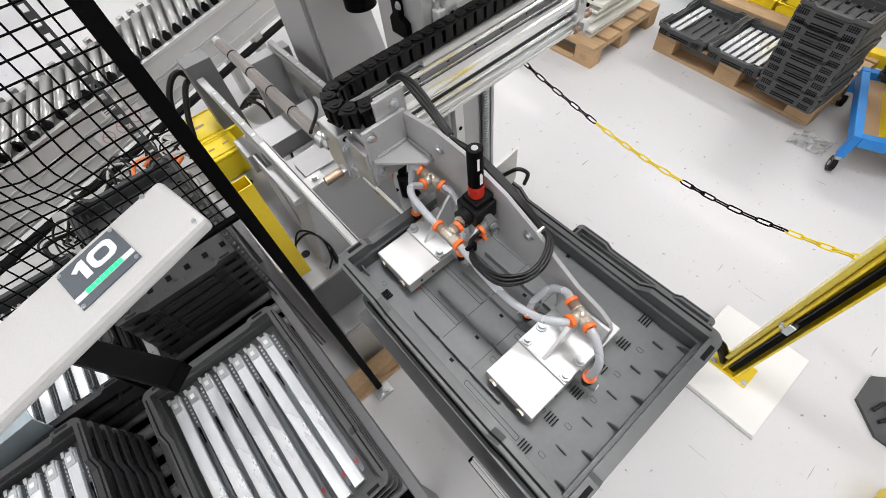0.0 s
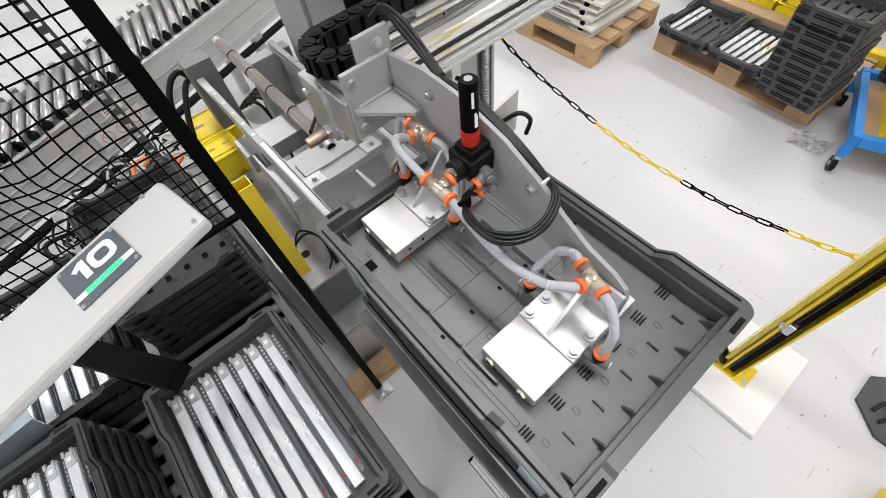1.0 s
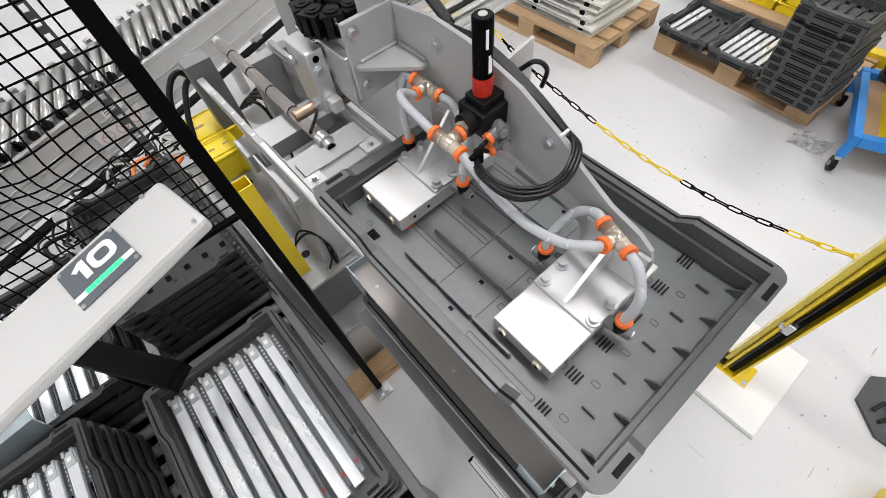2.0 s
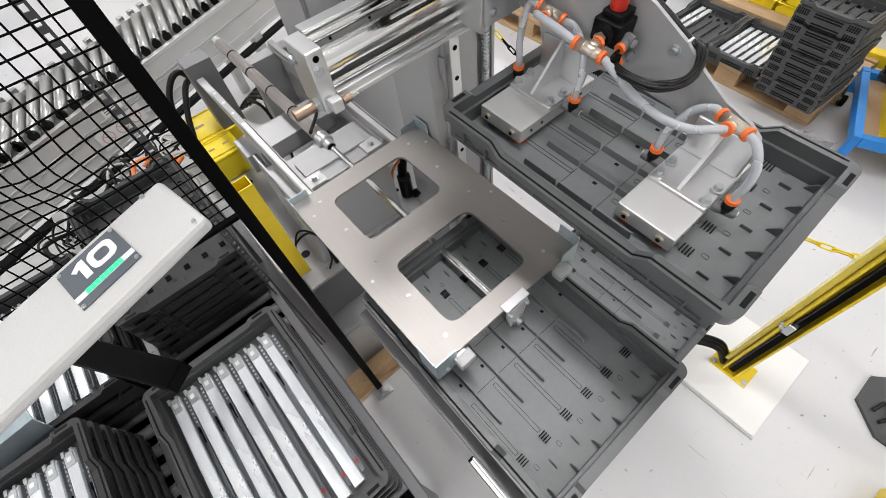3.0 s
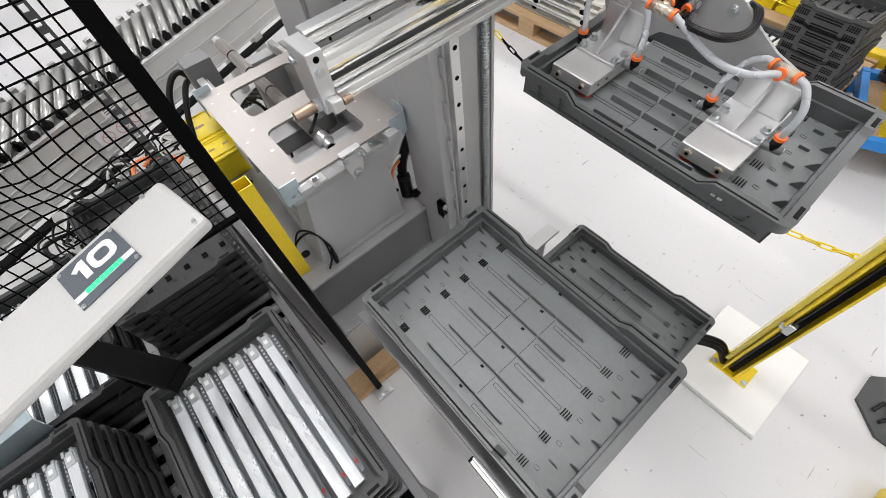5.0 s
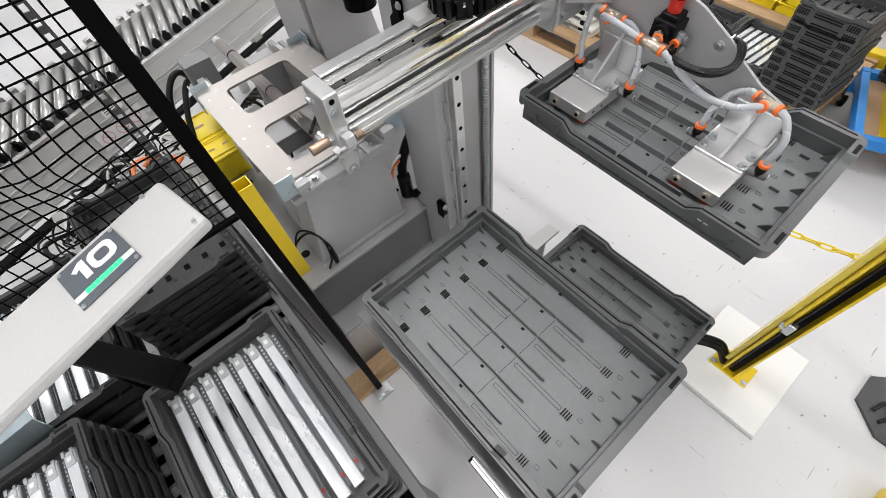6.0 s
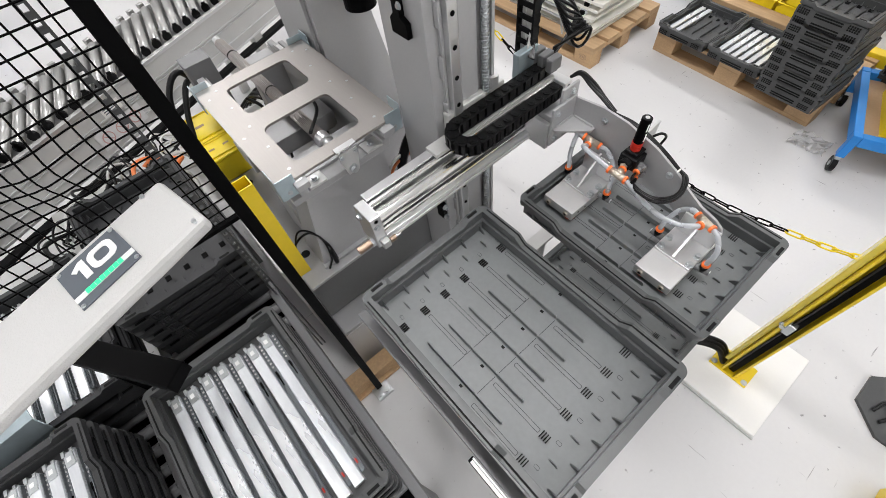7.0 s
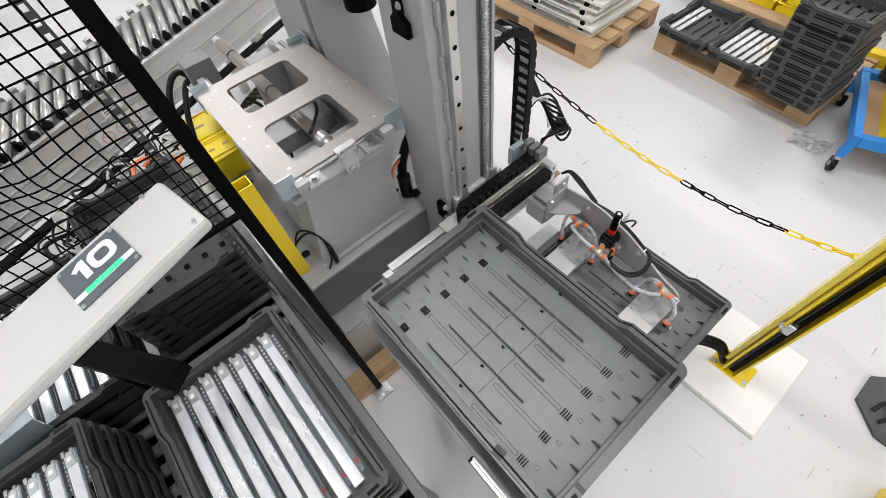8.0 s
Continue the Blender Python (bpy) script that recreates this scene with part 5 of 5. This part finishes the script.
# ---- light curtain post with its floor plate ----
wp = thing("floor_plate", pose(0.265, 1.165, 0), "white painted steel floor plate under a post", "floor plate")
part("plate", box(nb(), -0.175, 0.175, -0.215, 0.215, 0, 0.022, 0.003), WHITEB, wp)
part("plate_edge", box(nb(), -0.170, 0.180, -0.222, -0.2155, 0, 0.012), GREYP, wp)
yp = thing("light_curtain_post", pose(0.250, 1.125, 0.0223), "yellow light curtain post with a black sensor strip", "post")
part("base_plate", box(nb(), -0.075, 0.075, -0.035, 0.065, 0, 0.008, 0.001), YELLOW, yp)
for x in (-0.062, 0.062):
    bolt(yp, (x, -0.020, 0.0082), r=0.008, h=0.007)
part("back_channel", box(nb(), -0.028, 0.030, 0.018, 0.030, 0.0085, 2.2, 0.002), YELLOW, yp)
part("side_channel", box(nb(), 0.022, 0.030, -0.030, 0.0175, 0.0085, 2.2, 0.001), YELLOW, yp)
part("side_channel", box(nb(), -0.028, -0.020, -0.030, 0.0175, 0.0085, 2.2, 0.001), YELLOW, yp)
part("sensor_strip", box(nb(), -0.006, 0.014, -0.012, 0.006, 0.010, 2.2, 0.002), BLACK, yp, "black sensor strip")
part("clear_cover", box(nb(), -0.048, -0.030, -0.012, 0.034, 0.06, 2.2, 0.003), TUBEY, yp, "shiny yellow cover strip")
part("label_bar", box(nb(), 0.0305, 0.0312, -0.018, -0.004, 0.34, 0.42), PAPER, yp)
part("latch", box(nb(), -0.020, 0.004, -0.034, -0.0135, 0.42, 0.475, 0.003), ZINC, yp, "zinc latch")
bolt(yp, (-0.026, -0.022, 0.445), (0, -1, 0), 0.008, 0.014)
cable([(-0.012 + 0.250, 1.105, 0.06), (0.238, 1.100, 0.4), (0.242, 1.102, 0.8), (0.236, 1.102, 1.5)], 0.004, "thin black cable inside the post")
for k in range(3):
    cable([(0.02, 0.99 + 0.02 * k, 0.16), (0.09, 1.04 + 0.018 * k, 0.17), (0.16, 1.09 + 0.016 * k, 0.14), (0.212, 1.112 + 0.014 * k, 0.05)], 0.010, "black corrugated conduit running to the post", RUBBER, "conduit", 0.14, 14)
gb = thing("pile_stop", pose(-0.62, 0.88, 0), "light grey angled stop beside the low pile", "stop")
part("stop_plate", box(nb(), -0.005, 0.055, -0.06, 0.08, 0.325, 0.340, 0.002), GREYP, gb)
part("stop_post", box(nb(), 0.0, 0.04, -0.02, 0.02, 0, 0.3245), GREYP, gb)

# ---- barrier chain ----
lk = nb()
for s in (-1, 1):
    tube(lk, [(-0.016, 0.0065 * s, 0), (0.016, 0.0065 * s, 0)], 0.0026, 8, 2)
for s in (-1, 1):
    tube(lk, [(0.016 * s, -0.0065, 0), (0.022 * s, -0.003, 0), (0.022 * s, 0.003, 0), (0.016 * s, 0.0065, 0)], 0.0026, 8, 3)
LK = {}
for nm, m_ in (("yellow", YELLOWP), ("black", BLACK)):
    me = bpy.data.meshes.new("chain_link_" + nm)
    bmesh.ops.recalc_face_normals(lk, faces=lk.faces)
    lk.to_mesh(me)
    me.materials.append(m_)
    LK[nm] = me
lk.free()
bc = thing("barrier_chain", pose(0, 0, 0), "yellow and black plastic barrier chain hung slackly", "chain")
CH = curve_pts([(-1.62, 1.15, 1.12), (-1.208, 1.15, 0.931), (-0.969, 1.15, 0.835), (-0.644, 1.15, 0.762), (-0.443, 1.15, 0.733), (-0.27, 1.15, 0.726), (-0.099, 1.15, 0.735), (0.058, 1.15, 0.766), (0.160, 1.15, 0.790), (0.225, 1.15, 0.815)], 24)
acc, last, i = 0.0, CH[0], 0
for p in CH[1:]:
    acc += (p - last).length
    if acc >= 0.036:
        d = p - last
        q = (Matrix.Translation(p) @ d.to_track_quat("X", "Z").to_matrix().to_4x4() @ pose(0, 0, 0, 90 * (i % 2) + 20))
        yellow = p.x < -1.10 or -0.644 < p.x < -0.27 or p.x > 0.058
        shared("chain_link", LK["yellow" if yellow else "black"], bc, q)
        acc = 0.0
        i += 1
    last = p
part("chain_hook", tube(nb(), [(0.225, 1.15, 0.815), (0.232, 1.148, 0.825), (0.236, 1.146, 0.835)], 0.004, 8, 4), ZINC, bc)
cp = thing("chain_post", pose(-1.64, 1.15, 0), "slim black post that holds the barrier chain", "post")
part("post_body", cyl(nb(), (0, 0, 0.02), (0, 0, 1.16), 0.018, 20), BLACK, cp)
part("post_foot", cyl(nb(), (0, 0, 0), (0, 0, 0.02), 0.12, 28), BLACK, cp)

# ---- pallets and what stands on them ----
def pallet(m, L, W, label):
    t = thing("wooden_pallet", m, label, "pallet", "wooden pallets")
    for k in range(3):
        y = (W - 0.10) / 2 * k
        part("bottom_board", box(nb(), 0, L, y, y + 0.10, 0, 0.022, 0.002), WOOD, t)
        for j in range(3):
            x = (L - 0.145) / 2 * j
            part("block", box(nb(), x, x + 0.145, y, y + 0.10, 0.0222, 0.100, 0.003), WOODE, t)
    for j in range(3):
        x = (L - 0.145) / 2 * j
        part("cross_board", box(nb(), x, x + 0.145, 0, W, 0.1002, 0.122, 0.002), WOOD, t)
    for k in range(5):
        y = (W - 0.12) / 4 * k
        part("top_board", box(nb(), 0, L, y, y + 0.12, 0.1222, 0.144, 0.002), WOOD, t)
    return t


pallet(pose(-2.62, 2.335, 0), 1.19, 0.72, "light wooden pallet stacked with cream panels")
part_stamp = thing("pallet_stamp", pose(-1.505, 2.3345, 0.06), "dark burnt stamp on a pallet block", "stamp")
bm = nb()
ring_plate(bm, [(0.030 * math.cos(2 * math.pi * i / 24), 0.020 * math.sin(2 * math.pi * i / 24)) for i in range(24)], [[(0.027 * math.cos(2 * math.pi * i / 24), 0.0175 * math.sin(2 * math.pi * i / 24)) for i in range(24)]], 0, 0.0006)
ob = part("stamp_ring", bm, CARD, part_stamp)
ob.matrix_basis = pose(0, 0, 0, 90, 0, 0)
for k in range(3):
    part("stamp_bar", box(nb(), -0.018 + 0.013 * k, -0.010 + 0.013 * k, -0.0006, 0, -0.008, 0.008), CARD, part_stamp)
random.seed(3)
for k in range(7):
    z = 0.1445 + 0.050 * k
    dx, dy, rz = random.uniform(-0.03, 0.02), random.uniform(-0.01, 0.02), random.uniform(-2, 2)
    b_ = thing("panel_board", pose(-2.55 + dx, 2.42 + dy, z, 0, 0, rz), "cream melamine drawer panel with steel runners", "panel", "stacked panels")
    part("board", box(nb(), 0, 1.04, 0, 0.52, 0.0, 0.018, 0.001), BOARD, b_)
    for x in (0.06, 0.50, 0.92):
        part("runner", box(nb(), x, x + 0.05, 0.02, 0.50, 0.0182, 0.0495, 0.002), SLIDEM, b_)
        part("clip", box(nb(), x + 0.01, x + 0.04, 0.003, 0.0195, 0.0182, 0.040), BLACK, b_)
    part("front_rail", box(nb(), 0.30, 0.86, -0.012, -0.0005, 0.004, 0.016, 0.001), ZINC, b_)

P2 = pose(-1.262, 2.790, 0, 0, 0, -4.5)
pallet(P2, 1.06, 0.68, "light wooden pallet that carries trays and bins")


def on_p2(x, y, z, rz=0):
    return P2 @ pose(x, y, z, 0, 0, rz)


TW = 0.352
vent = nb()
for i in range(5):
    for j in range(3):
        box(vent, 0.030 + 0.011 * i, 0.038 + 0.011 * i, -0.0012, 0.0, 0.010 + 0.010 * j, 0.017 + 0.010 * j)
        box(vent, 0.262 + 0.011 * i, 0.270 + 0.011 * i, -0.0012, 0.0, 0.010 + 0.010 * j, 0.017 + 0.010 * j)
for j in range(2):
    box(vent, 0.110, 0.240, -0.0012, 0.0, 0.014 + 0.012 * j, 0.021 + 0.012 * j)
VENT = bpy.data.meshes.new("vent_holes")
vent.to_mesh(VENT)
vent.free()
VENT.materials.append(SLOTM)
for k, lab in ((0, "grey plastic tray holding only two drawer slides"), (1, "grey plastic tray filled with drawer slides")):
    xo = 0.005 + TW + 0.358 * k
    t = tray(on_p2(xo, -0.05, 0.1445, 90), lab, L=0.44, W=TW, group="trays on the pallet", body=TRAYP)
    shared("vent_grid", VENT, t, pose(-0.0003, 0.352, 0.003, 0, 0, -90))
    ns = 6 if k else 2
    for j in range(ns):
        drawer_slide(on_p2(xo - 0.290 + 0.046 * j if not k else xo - 0.300 + 0.046 * j, -0.025, 0.1600, 90) @ Matrix.Diagonal((0.76, 1, 1, 1)), "slides in the pallet trays", False)
random.seed(8)


def wall_mesh(*a):
    me = bpy.data.meshes.new("outer_wall")
    bm = box(nb(), *a)
    bm.to_mesh(me)
    bm.free()
    me.materials.append(TRAYP)
    return me


WALL_E, WALL_F, WALL_S = wall_mesh(0.0, 0.004, 0.006, 0.319, 0.004, 0.046), wall_mesh(0.326, 0.33, 0.006, 0.319, 0.004, 0.046), wall_mesh(0.006, 0.324, 0.0, 0.004, 0.004, 0.046)
for k in range(11):
    jx = random.uniform(-0.006, 0.006)
    t = tray(on_p2(0.735 + 0.325 + jx - 0.002 * k, -0.115, 0.1445 + 0.042 * k, 90), "grey plastic stacking tray in the tall pile on the pallet", L=0.27, W=0.325, body=TRAYP, group="tall tray pile", full=(k == 10))
    for nm, wb in (("end_wall", WALL_E), ("end_wall", WALL_F)):
        shared(nm, wb, t, pose(0, 0, 0))
    shared("side_wall", WALL_S, t, pose(0, 0, 0))
    shared("vent_grid", VENT, t, pose(-0.0003, 0.340, 0.003, 0, 0, -90))
for k in range(5):
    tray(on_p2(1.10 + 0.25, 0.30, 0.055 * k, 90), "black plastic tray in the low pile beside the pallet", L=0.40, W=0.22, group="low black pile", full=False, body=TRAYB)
pk = thing("wooden_plank", on_p2(0.0, 0.415, 0.1448), "pale planed wooden plank behind the trays", "plank")
part("plank_body", box(nb(), 0.05, 0.72, 0.0, 0.11, 0, 0.075, 0.004), WOOD, pk)
for k in range(3):
    storage_bin(on_p2(0.20 + 0.22 * k, 0.53 + 0.004 * k, 0.1448), 0.20, 0.24, 0.12, "bright yellow open front storage bin on the pallet")
storage_bin(on_p2(0.46, 0.535, 0.2750), 0.20, 0.24, 0.12, "bright yellow open front storage bin stacked on others")
fw = thing("stretch_film", pose(-0.13, 2.60, 0.0), "crumpled clear stretch film on the floor", "film")
bm = nb()
random.seed(4)
g = [[bm.verts.new((0.022 * i - 0.09 + random.uniform(-0.008, 0.008), 0.022 * j - 0.07 + random.uniform(-0.008, 0.008), random.uniform(0.001, 0.024))) for j in range(7)] for i in range(9)]
for i in range(8):
    for j in range(6):
        bm.faces.new((g[i][j], g[i + 1][j], g[i + 1][j + 1], g[i][j + 1]))
part("film_sheet", bm, FILM, fw)

# ---- blue cart, yellow barrier, stand foot ----
ct = thing("blue_cart", pose(0.005, 2.45, 0, 0, 0, 19), "blue steel cart with a hardboard deck and yellow bins", "cart")
for z in (0.16,):
    part("front_rail", box(nb(), 0.041, 1.0, 0.0, 0.04, z + 0.02, z + 0.075, 0.003), BLUE, ct)
    part("back_rail", box(nb(), 0.041, 1.0, 0.56, 0.60, z + 0.02, z + 0.075, 0.003), BLUE, ct)
    part("side_rail", box(nb(), 0.0, 0.04, 0.041, 0.559, z + 0.02, z + 0.075, 0.003), BLUE, ct)
    part("shelf_board", box(nb(), 0.041, 1.0, 0.041, 0.559, z + 0.022, z + 0.037, 0.001), CARD, ct, "brown hardboard shelf")
for x, y in ((0.0, 0.0), (0.0, 0.56), (0.96, 0.0), (0.96, 0.56)):
    part("corner_post", box(nb(), x + 0.0005, x + 0.0395, y + 0.0005, y + 0.0395, 0.10, 0.2375 if x == 0 else 1.1, 0.003), BLUE, ct)
    part("caster_fork", box(nb(), x + 0.008, x + 0.032, y + 0.006, y + 0.034, 0.06, 0.0995), ZINC, ct)
    wh = part("caster", cyl(nb(), (x + 0.008, y + 0.02, 0.0405), (x + 0.032, y + 0.02, 0.0405), 0.040, 22), RUBBER, ct, "black rubber caster")
    part("hub", cyl(nb(), (x + 0.005, y + 0.02, 0.0405), (x + 0.035, y + 0.02, 0.0405), 0.014, 14), ZINC, wh)
for k in range(3):
    storage_bin(pose(0.005, 2.45, 0, 0, 0, 19) @ pose(0.12 + 0.25 * k, 0.10, 0.1975, 0, 0, 0), 0.22, 0.36, 0.20, "bright yellow storage bin on the blue cart", label_strip=True)
br = thing("yellow_barrier", pose(-0.62, 3.30, 0), "yellow painted steel floor barrier", "barrier")
part("low_rail", box(nb(), 0, 1.2, 0, 0.07, 0.10, 0.17, 0.004), YELLOW, br)
part("top_rail", box(nb(), 0, 1.2, 0, 0.07, 0.86, 0.93, 0.004), YELLOW, br)
for x in (0.0, 0.52, 1.13):
    part("post", box(nb(), x, x + 0.07, 0.001, 0.069, 0, 0.0995), YELLOW, br)
    part("post", box(nb(), x, x + 0.07, 0.001, 0.069, 0.1705, 0.8595), YELLOW, br)
wpn = thing("white_partition", pose(-1.0, 4.3, 0), "plain white partition panel behind the barrier", "partition")
part("panel", box(nb(), 0, 4.0, 0, 0.04, 0, 1.6, 0.003), WHITEB, wpn)
bt = thing("blue_trolley", pose(-1.75, 3.55, 0), "low blue steel trolley behind the pallets", "trolley")
part("deck", box(nb(), 0, 0.75, 0, 0.45, 0.14, 0.20, 0.004), BLUE, bt)
for x in (0.06, 0.66):
    for y in (0.05, 0.38):
        part("caster", cyl(nb(), (x, y, 0.07), (x + 0.03, y, 0.07), 0.069, 22), RUBBER, bt)
fs = thing("stand_foot", pose(0.80, 1.43, 0), "dark scuffed octagonal steel foot of a stand", "stand foot")
part("foot_plate", prism(nb(), [(0.19 * math.cos(radians(22.5 + 45 * k)), 0.17 * math.sin(radians(22.5 + 45 * k))) for k in range(8)], 0, 0.014), TRAYP, fs)
part("stand_tube", cyl(nb(), (0.06, 0.0, 0.0142), (0.06, 0.0, 0.9), 0.02, 20), TRAYP, fs)
cable([(0.68, 1.36, 0.020), (0.70, 1.42, 0.022), (0.73, 1.38, 0.024), (0.71, 1.33, 0.020), (0.76, 1.40, 0.022), (0.80, 1.36, 0.022)], 0.006, "black cable lying on the stand foot")
yk = thing("yellow_block", pose(0.86, 1.06, 0), "yellow painted floor guard", "floor guard")
part("guard", box(nb(), -0.05, 0.2, -0.10, 0.06, 0, 0.10, 0.008), YELLOW, yk)
bs = thing("shelf_rack", pose(-6.10, -1.70, 0), "blue and orange rack far behind the conveyor", "rack")
for k in range(3):
    part("shelf", box(nb(), 0, 0.5, 0, 0.8, 0.5 + 0.35 * k, 0.55 + 0.35 * k), BLUE if k % 2 == 0 else PINKC, bs)
for x in (0.0, 0.46):
    for y in (0.0, 0.76):
        part("upright", box(nb(), x, x + 0.04, y, y + 0.04, 0, 0.4995), BLUE, bs)
for k in range(2):
    for x in (0.0, 0.46):
        part("upright", box(nb(), x, x + 0.04, 0, 0.04, 0.5505 + 0.35 * k, 0.8495 + 0.35 * k), BLUE, bs)


# ---- what moves ----
def motions():
    MID = {}
    # height of the cross beam and tool over time, and the tool's travel along the beam
    lift = [(0.0, 1.121), (0.2, 1.122), (0.35, 1.131), (0.5, 1.146), (0.75, 1.186), (1.0, 1.227), (1.25, 1.266), (1.4, 1.286), (1.55, 1.292), (1.7, 1.292), (5.65, 1.290), (5.8, 1.272),
            (6.0, 1.208), (6.25, 1.124), (6.5, 1.036), (6.75, 0.942), (7.0, 0.848), (7.25, 0.760), (7.5, 0.674), (7.75, 0.585), (8.0, 0.496)]
    # the tool with its tray: seconds, place and small lean
    tool = [(0.0, -0.532, 0.0825, 1.1433, 0.29, 0.40, 0.06), (0.2, -0.5321, 0.0822, 1.147, 0.29, 0.41, 0.06), (0.35, -0.5324, 0.082, 1.1578, 0.30, 0.44, 0.06), (0.5, -0.5328, 0.0818, 1.1744, 0.31, 0.49, 0.06), (0.75, -0.534, 0.0798, 1.2163, 0.33, 0.63, 0.08),
            (1.0, -0.5354, 0.078, 1.2587, 0.35, 0.8, 0.11), (1.25, -0.5368, 0.0771, 1.2991, 0.37, 1.0, 0.16), (1.4, -0.5376, 0.0767, 1.3198, 0.38, 1.11, 0.2), (1.55, -0.5378, 0.0765, 1.3252, 0.38, 1.14, 0.21), (1.75, -0.5378, 0.0767, 1.3252, 0.37, 1.14, 0.21),
            (2.0, -0.538, 0.1041, 1.3255, 0.3, 1.3, 0.23), (2.25, -0.5395, 0.1718, 1.3240, 0.15, 1.65, 0.28), (2.5, -0.543, 0.2526, 1.3193, -0.1, 2.05, 0.37), (2.8, -0.5471, 0.3458, 1.3124, -0.4, 2.5, 0.5), (3.0, -0.5511, 0.4008, 1.3057, -0.6, 2.75, 0.6), (3.25, -0.5569, 0.4706, 1.2948, -0.85, 3.05, 0.73),
            (3.5, -0.5629, 0.534, 1.2836, -1.1, 3.3, 0.84), (3.75, -0.5697, 0.6011, 1.2694, -1.3, 3.52, 0.91), (3.9, -0.5727, 0.6293, 1.2629, -1.38, 3.62, 0.94), (4.05, -0.574, 0.6413, 1.2599, -1.42, 3.66, 0.95), (4.5, -0.574, 0.6425, 1.2594, -1.42, 3.66, 0.95),
            (5.5, -0.574, 0.6425, 1.2594, -1.42, 3.66, 0.95), (5.65, -0.574, 0.6423, 1.2590, -1.40, 3.63, 0.93), (5.8, -0.5733, 0.6410, 1.2530, -1.2, 3.4, 0.8), (6.0, -0.567, 0.6365, 1.1965, -0.8, 2.75, 0.45), (6.25, -0.5565, 0.633, 1.1201, -0.35, 2.1, 0.0), (6.5, -0.548, 0.6315, 1.0382, 0.0, 1.65, -0.3),
            (6.75, -0.5407, 0.6322, 0.9482, 0.1, 1.28, -0.45), (7.0, -0.5347, 0.6344, 0.8554, 0.15, 0.99, -0.53), (7.25, -0.5299, 0.6386, 0.7673, 0.18, 0.77, -0.54), (7.5, -0.5257, 0.6436, 0.675, 0.19, 0.6, -0.53), (7.75, -0.5214, 0.6541, 0.5731, 0.19, 0.45, -0.49), (8.0, -0.5174, 0.6651, 0.4652, 0.18, 0.33, -0.45)]
    slide = [(0.0, 0.446), (1.95, 0.446), (2.1, 0.436), (2.3, 0.394), (2.6, 0.312), (2.8, 0.250), (3.0, 0.184), (3.5, 0.006), (3.7, -0.062), (4.0, -0.154), (4.25, -0.241), (4.4, -0.284), (4.5, -0.311), (4.7, -0.362),
             (4.9, -0.404), (5.1, -0.432), (5.3, -0.442), (8.0, -0.442)]

    def at(rows, t):
        return float(np.interp(t, [r[0] for r in rows], [r[1] for r in rows]))
    for t, x, y, z, rx, ry, rz in tool:
        MID[t] = pose(x, y, z) @ pose(0.3, 0.2, 0) @ pose(0, 0, 0, rx, ry, rz) @ pose(-0.3, -0.2, 0)
    walk(held, [(t, m @ pose(0, 0, -TH)) for t, m in MID.items()])
    walk(grip, list(MID.items()))
    travel = [(r[0], r[2]) for r in tool]
    for ob in (gantry, lchain, vchain):
        walk(ob, [(t, pose(-0.611, 0.221, z + 0.124)) for t, z in lift])
    ctimes = [0.0, 1.75] + [1.75 + 0.125 * k for k in range(1, 19)] + [4.5, 6.0, 8.0]
    for i, ln in enumerate(LINKS):
        walk(ln, [(t, chain_pose(0.03 * i, at(travel, t) + 0.200 - 0.221)) for t in ctimes])
    walk(shuttle, [(t, pose(-0.746 + 1.066 * dx, 0.3135, 1.012)) for t, dx in slide])
    for s, y in slider:
        walk(s, [(t, pose(-1.10 + 0.5 * dx, y, 0.9736)) for t, dx in slide])


motions()
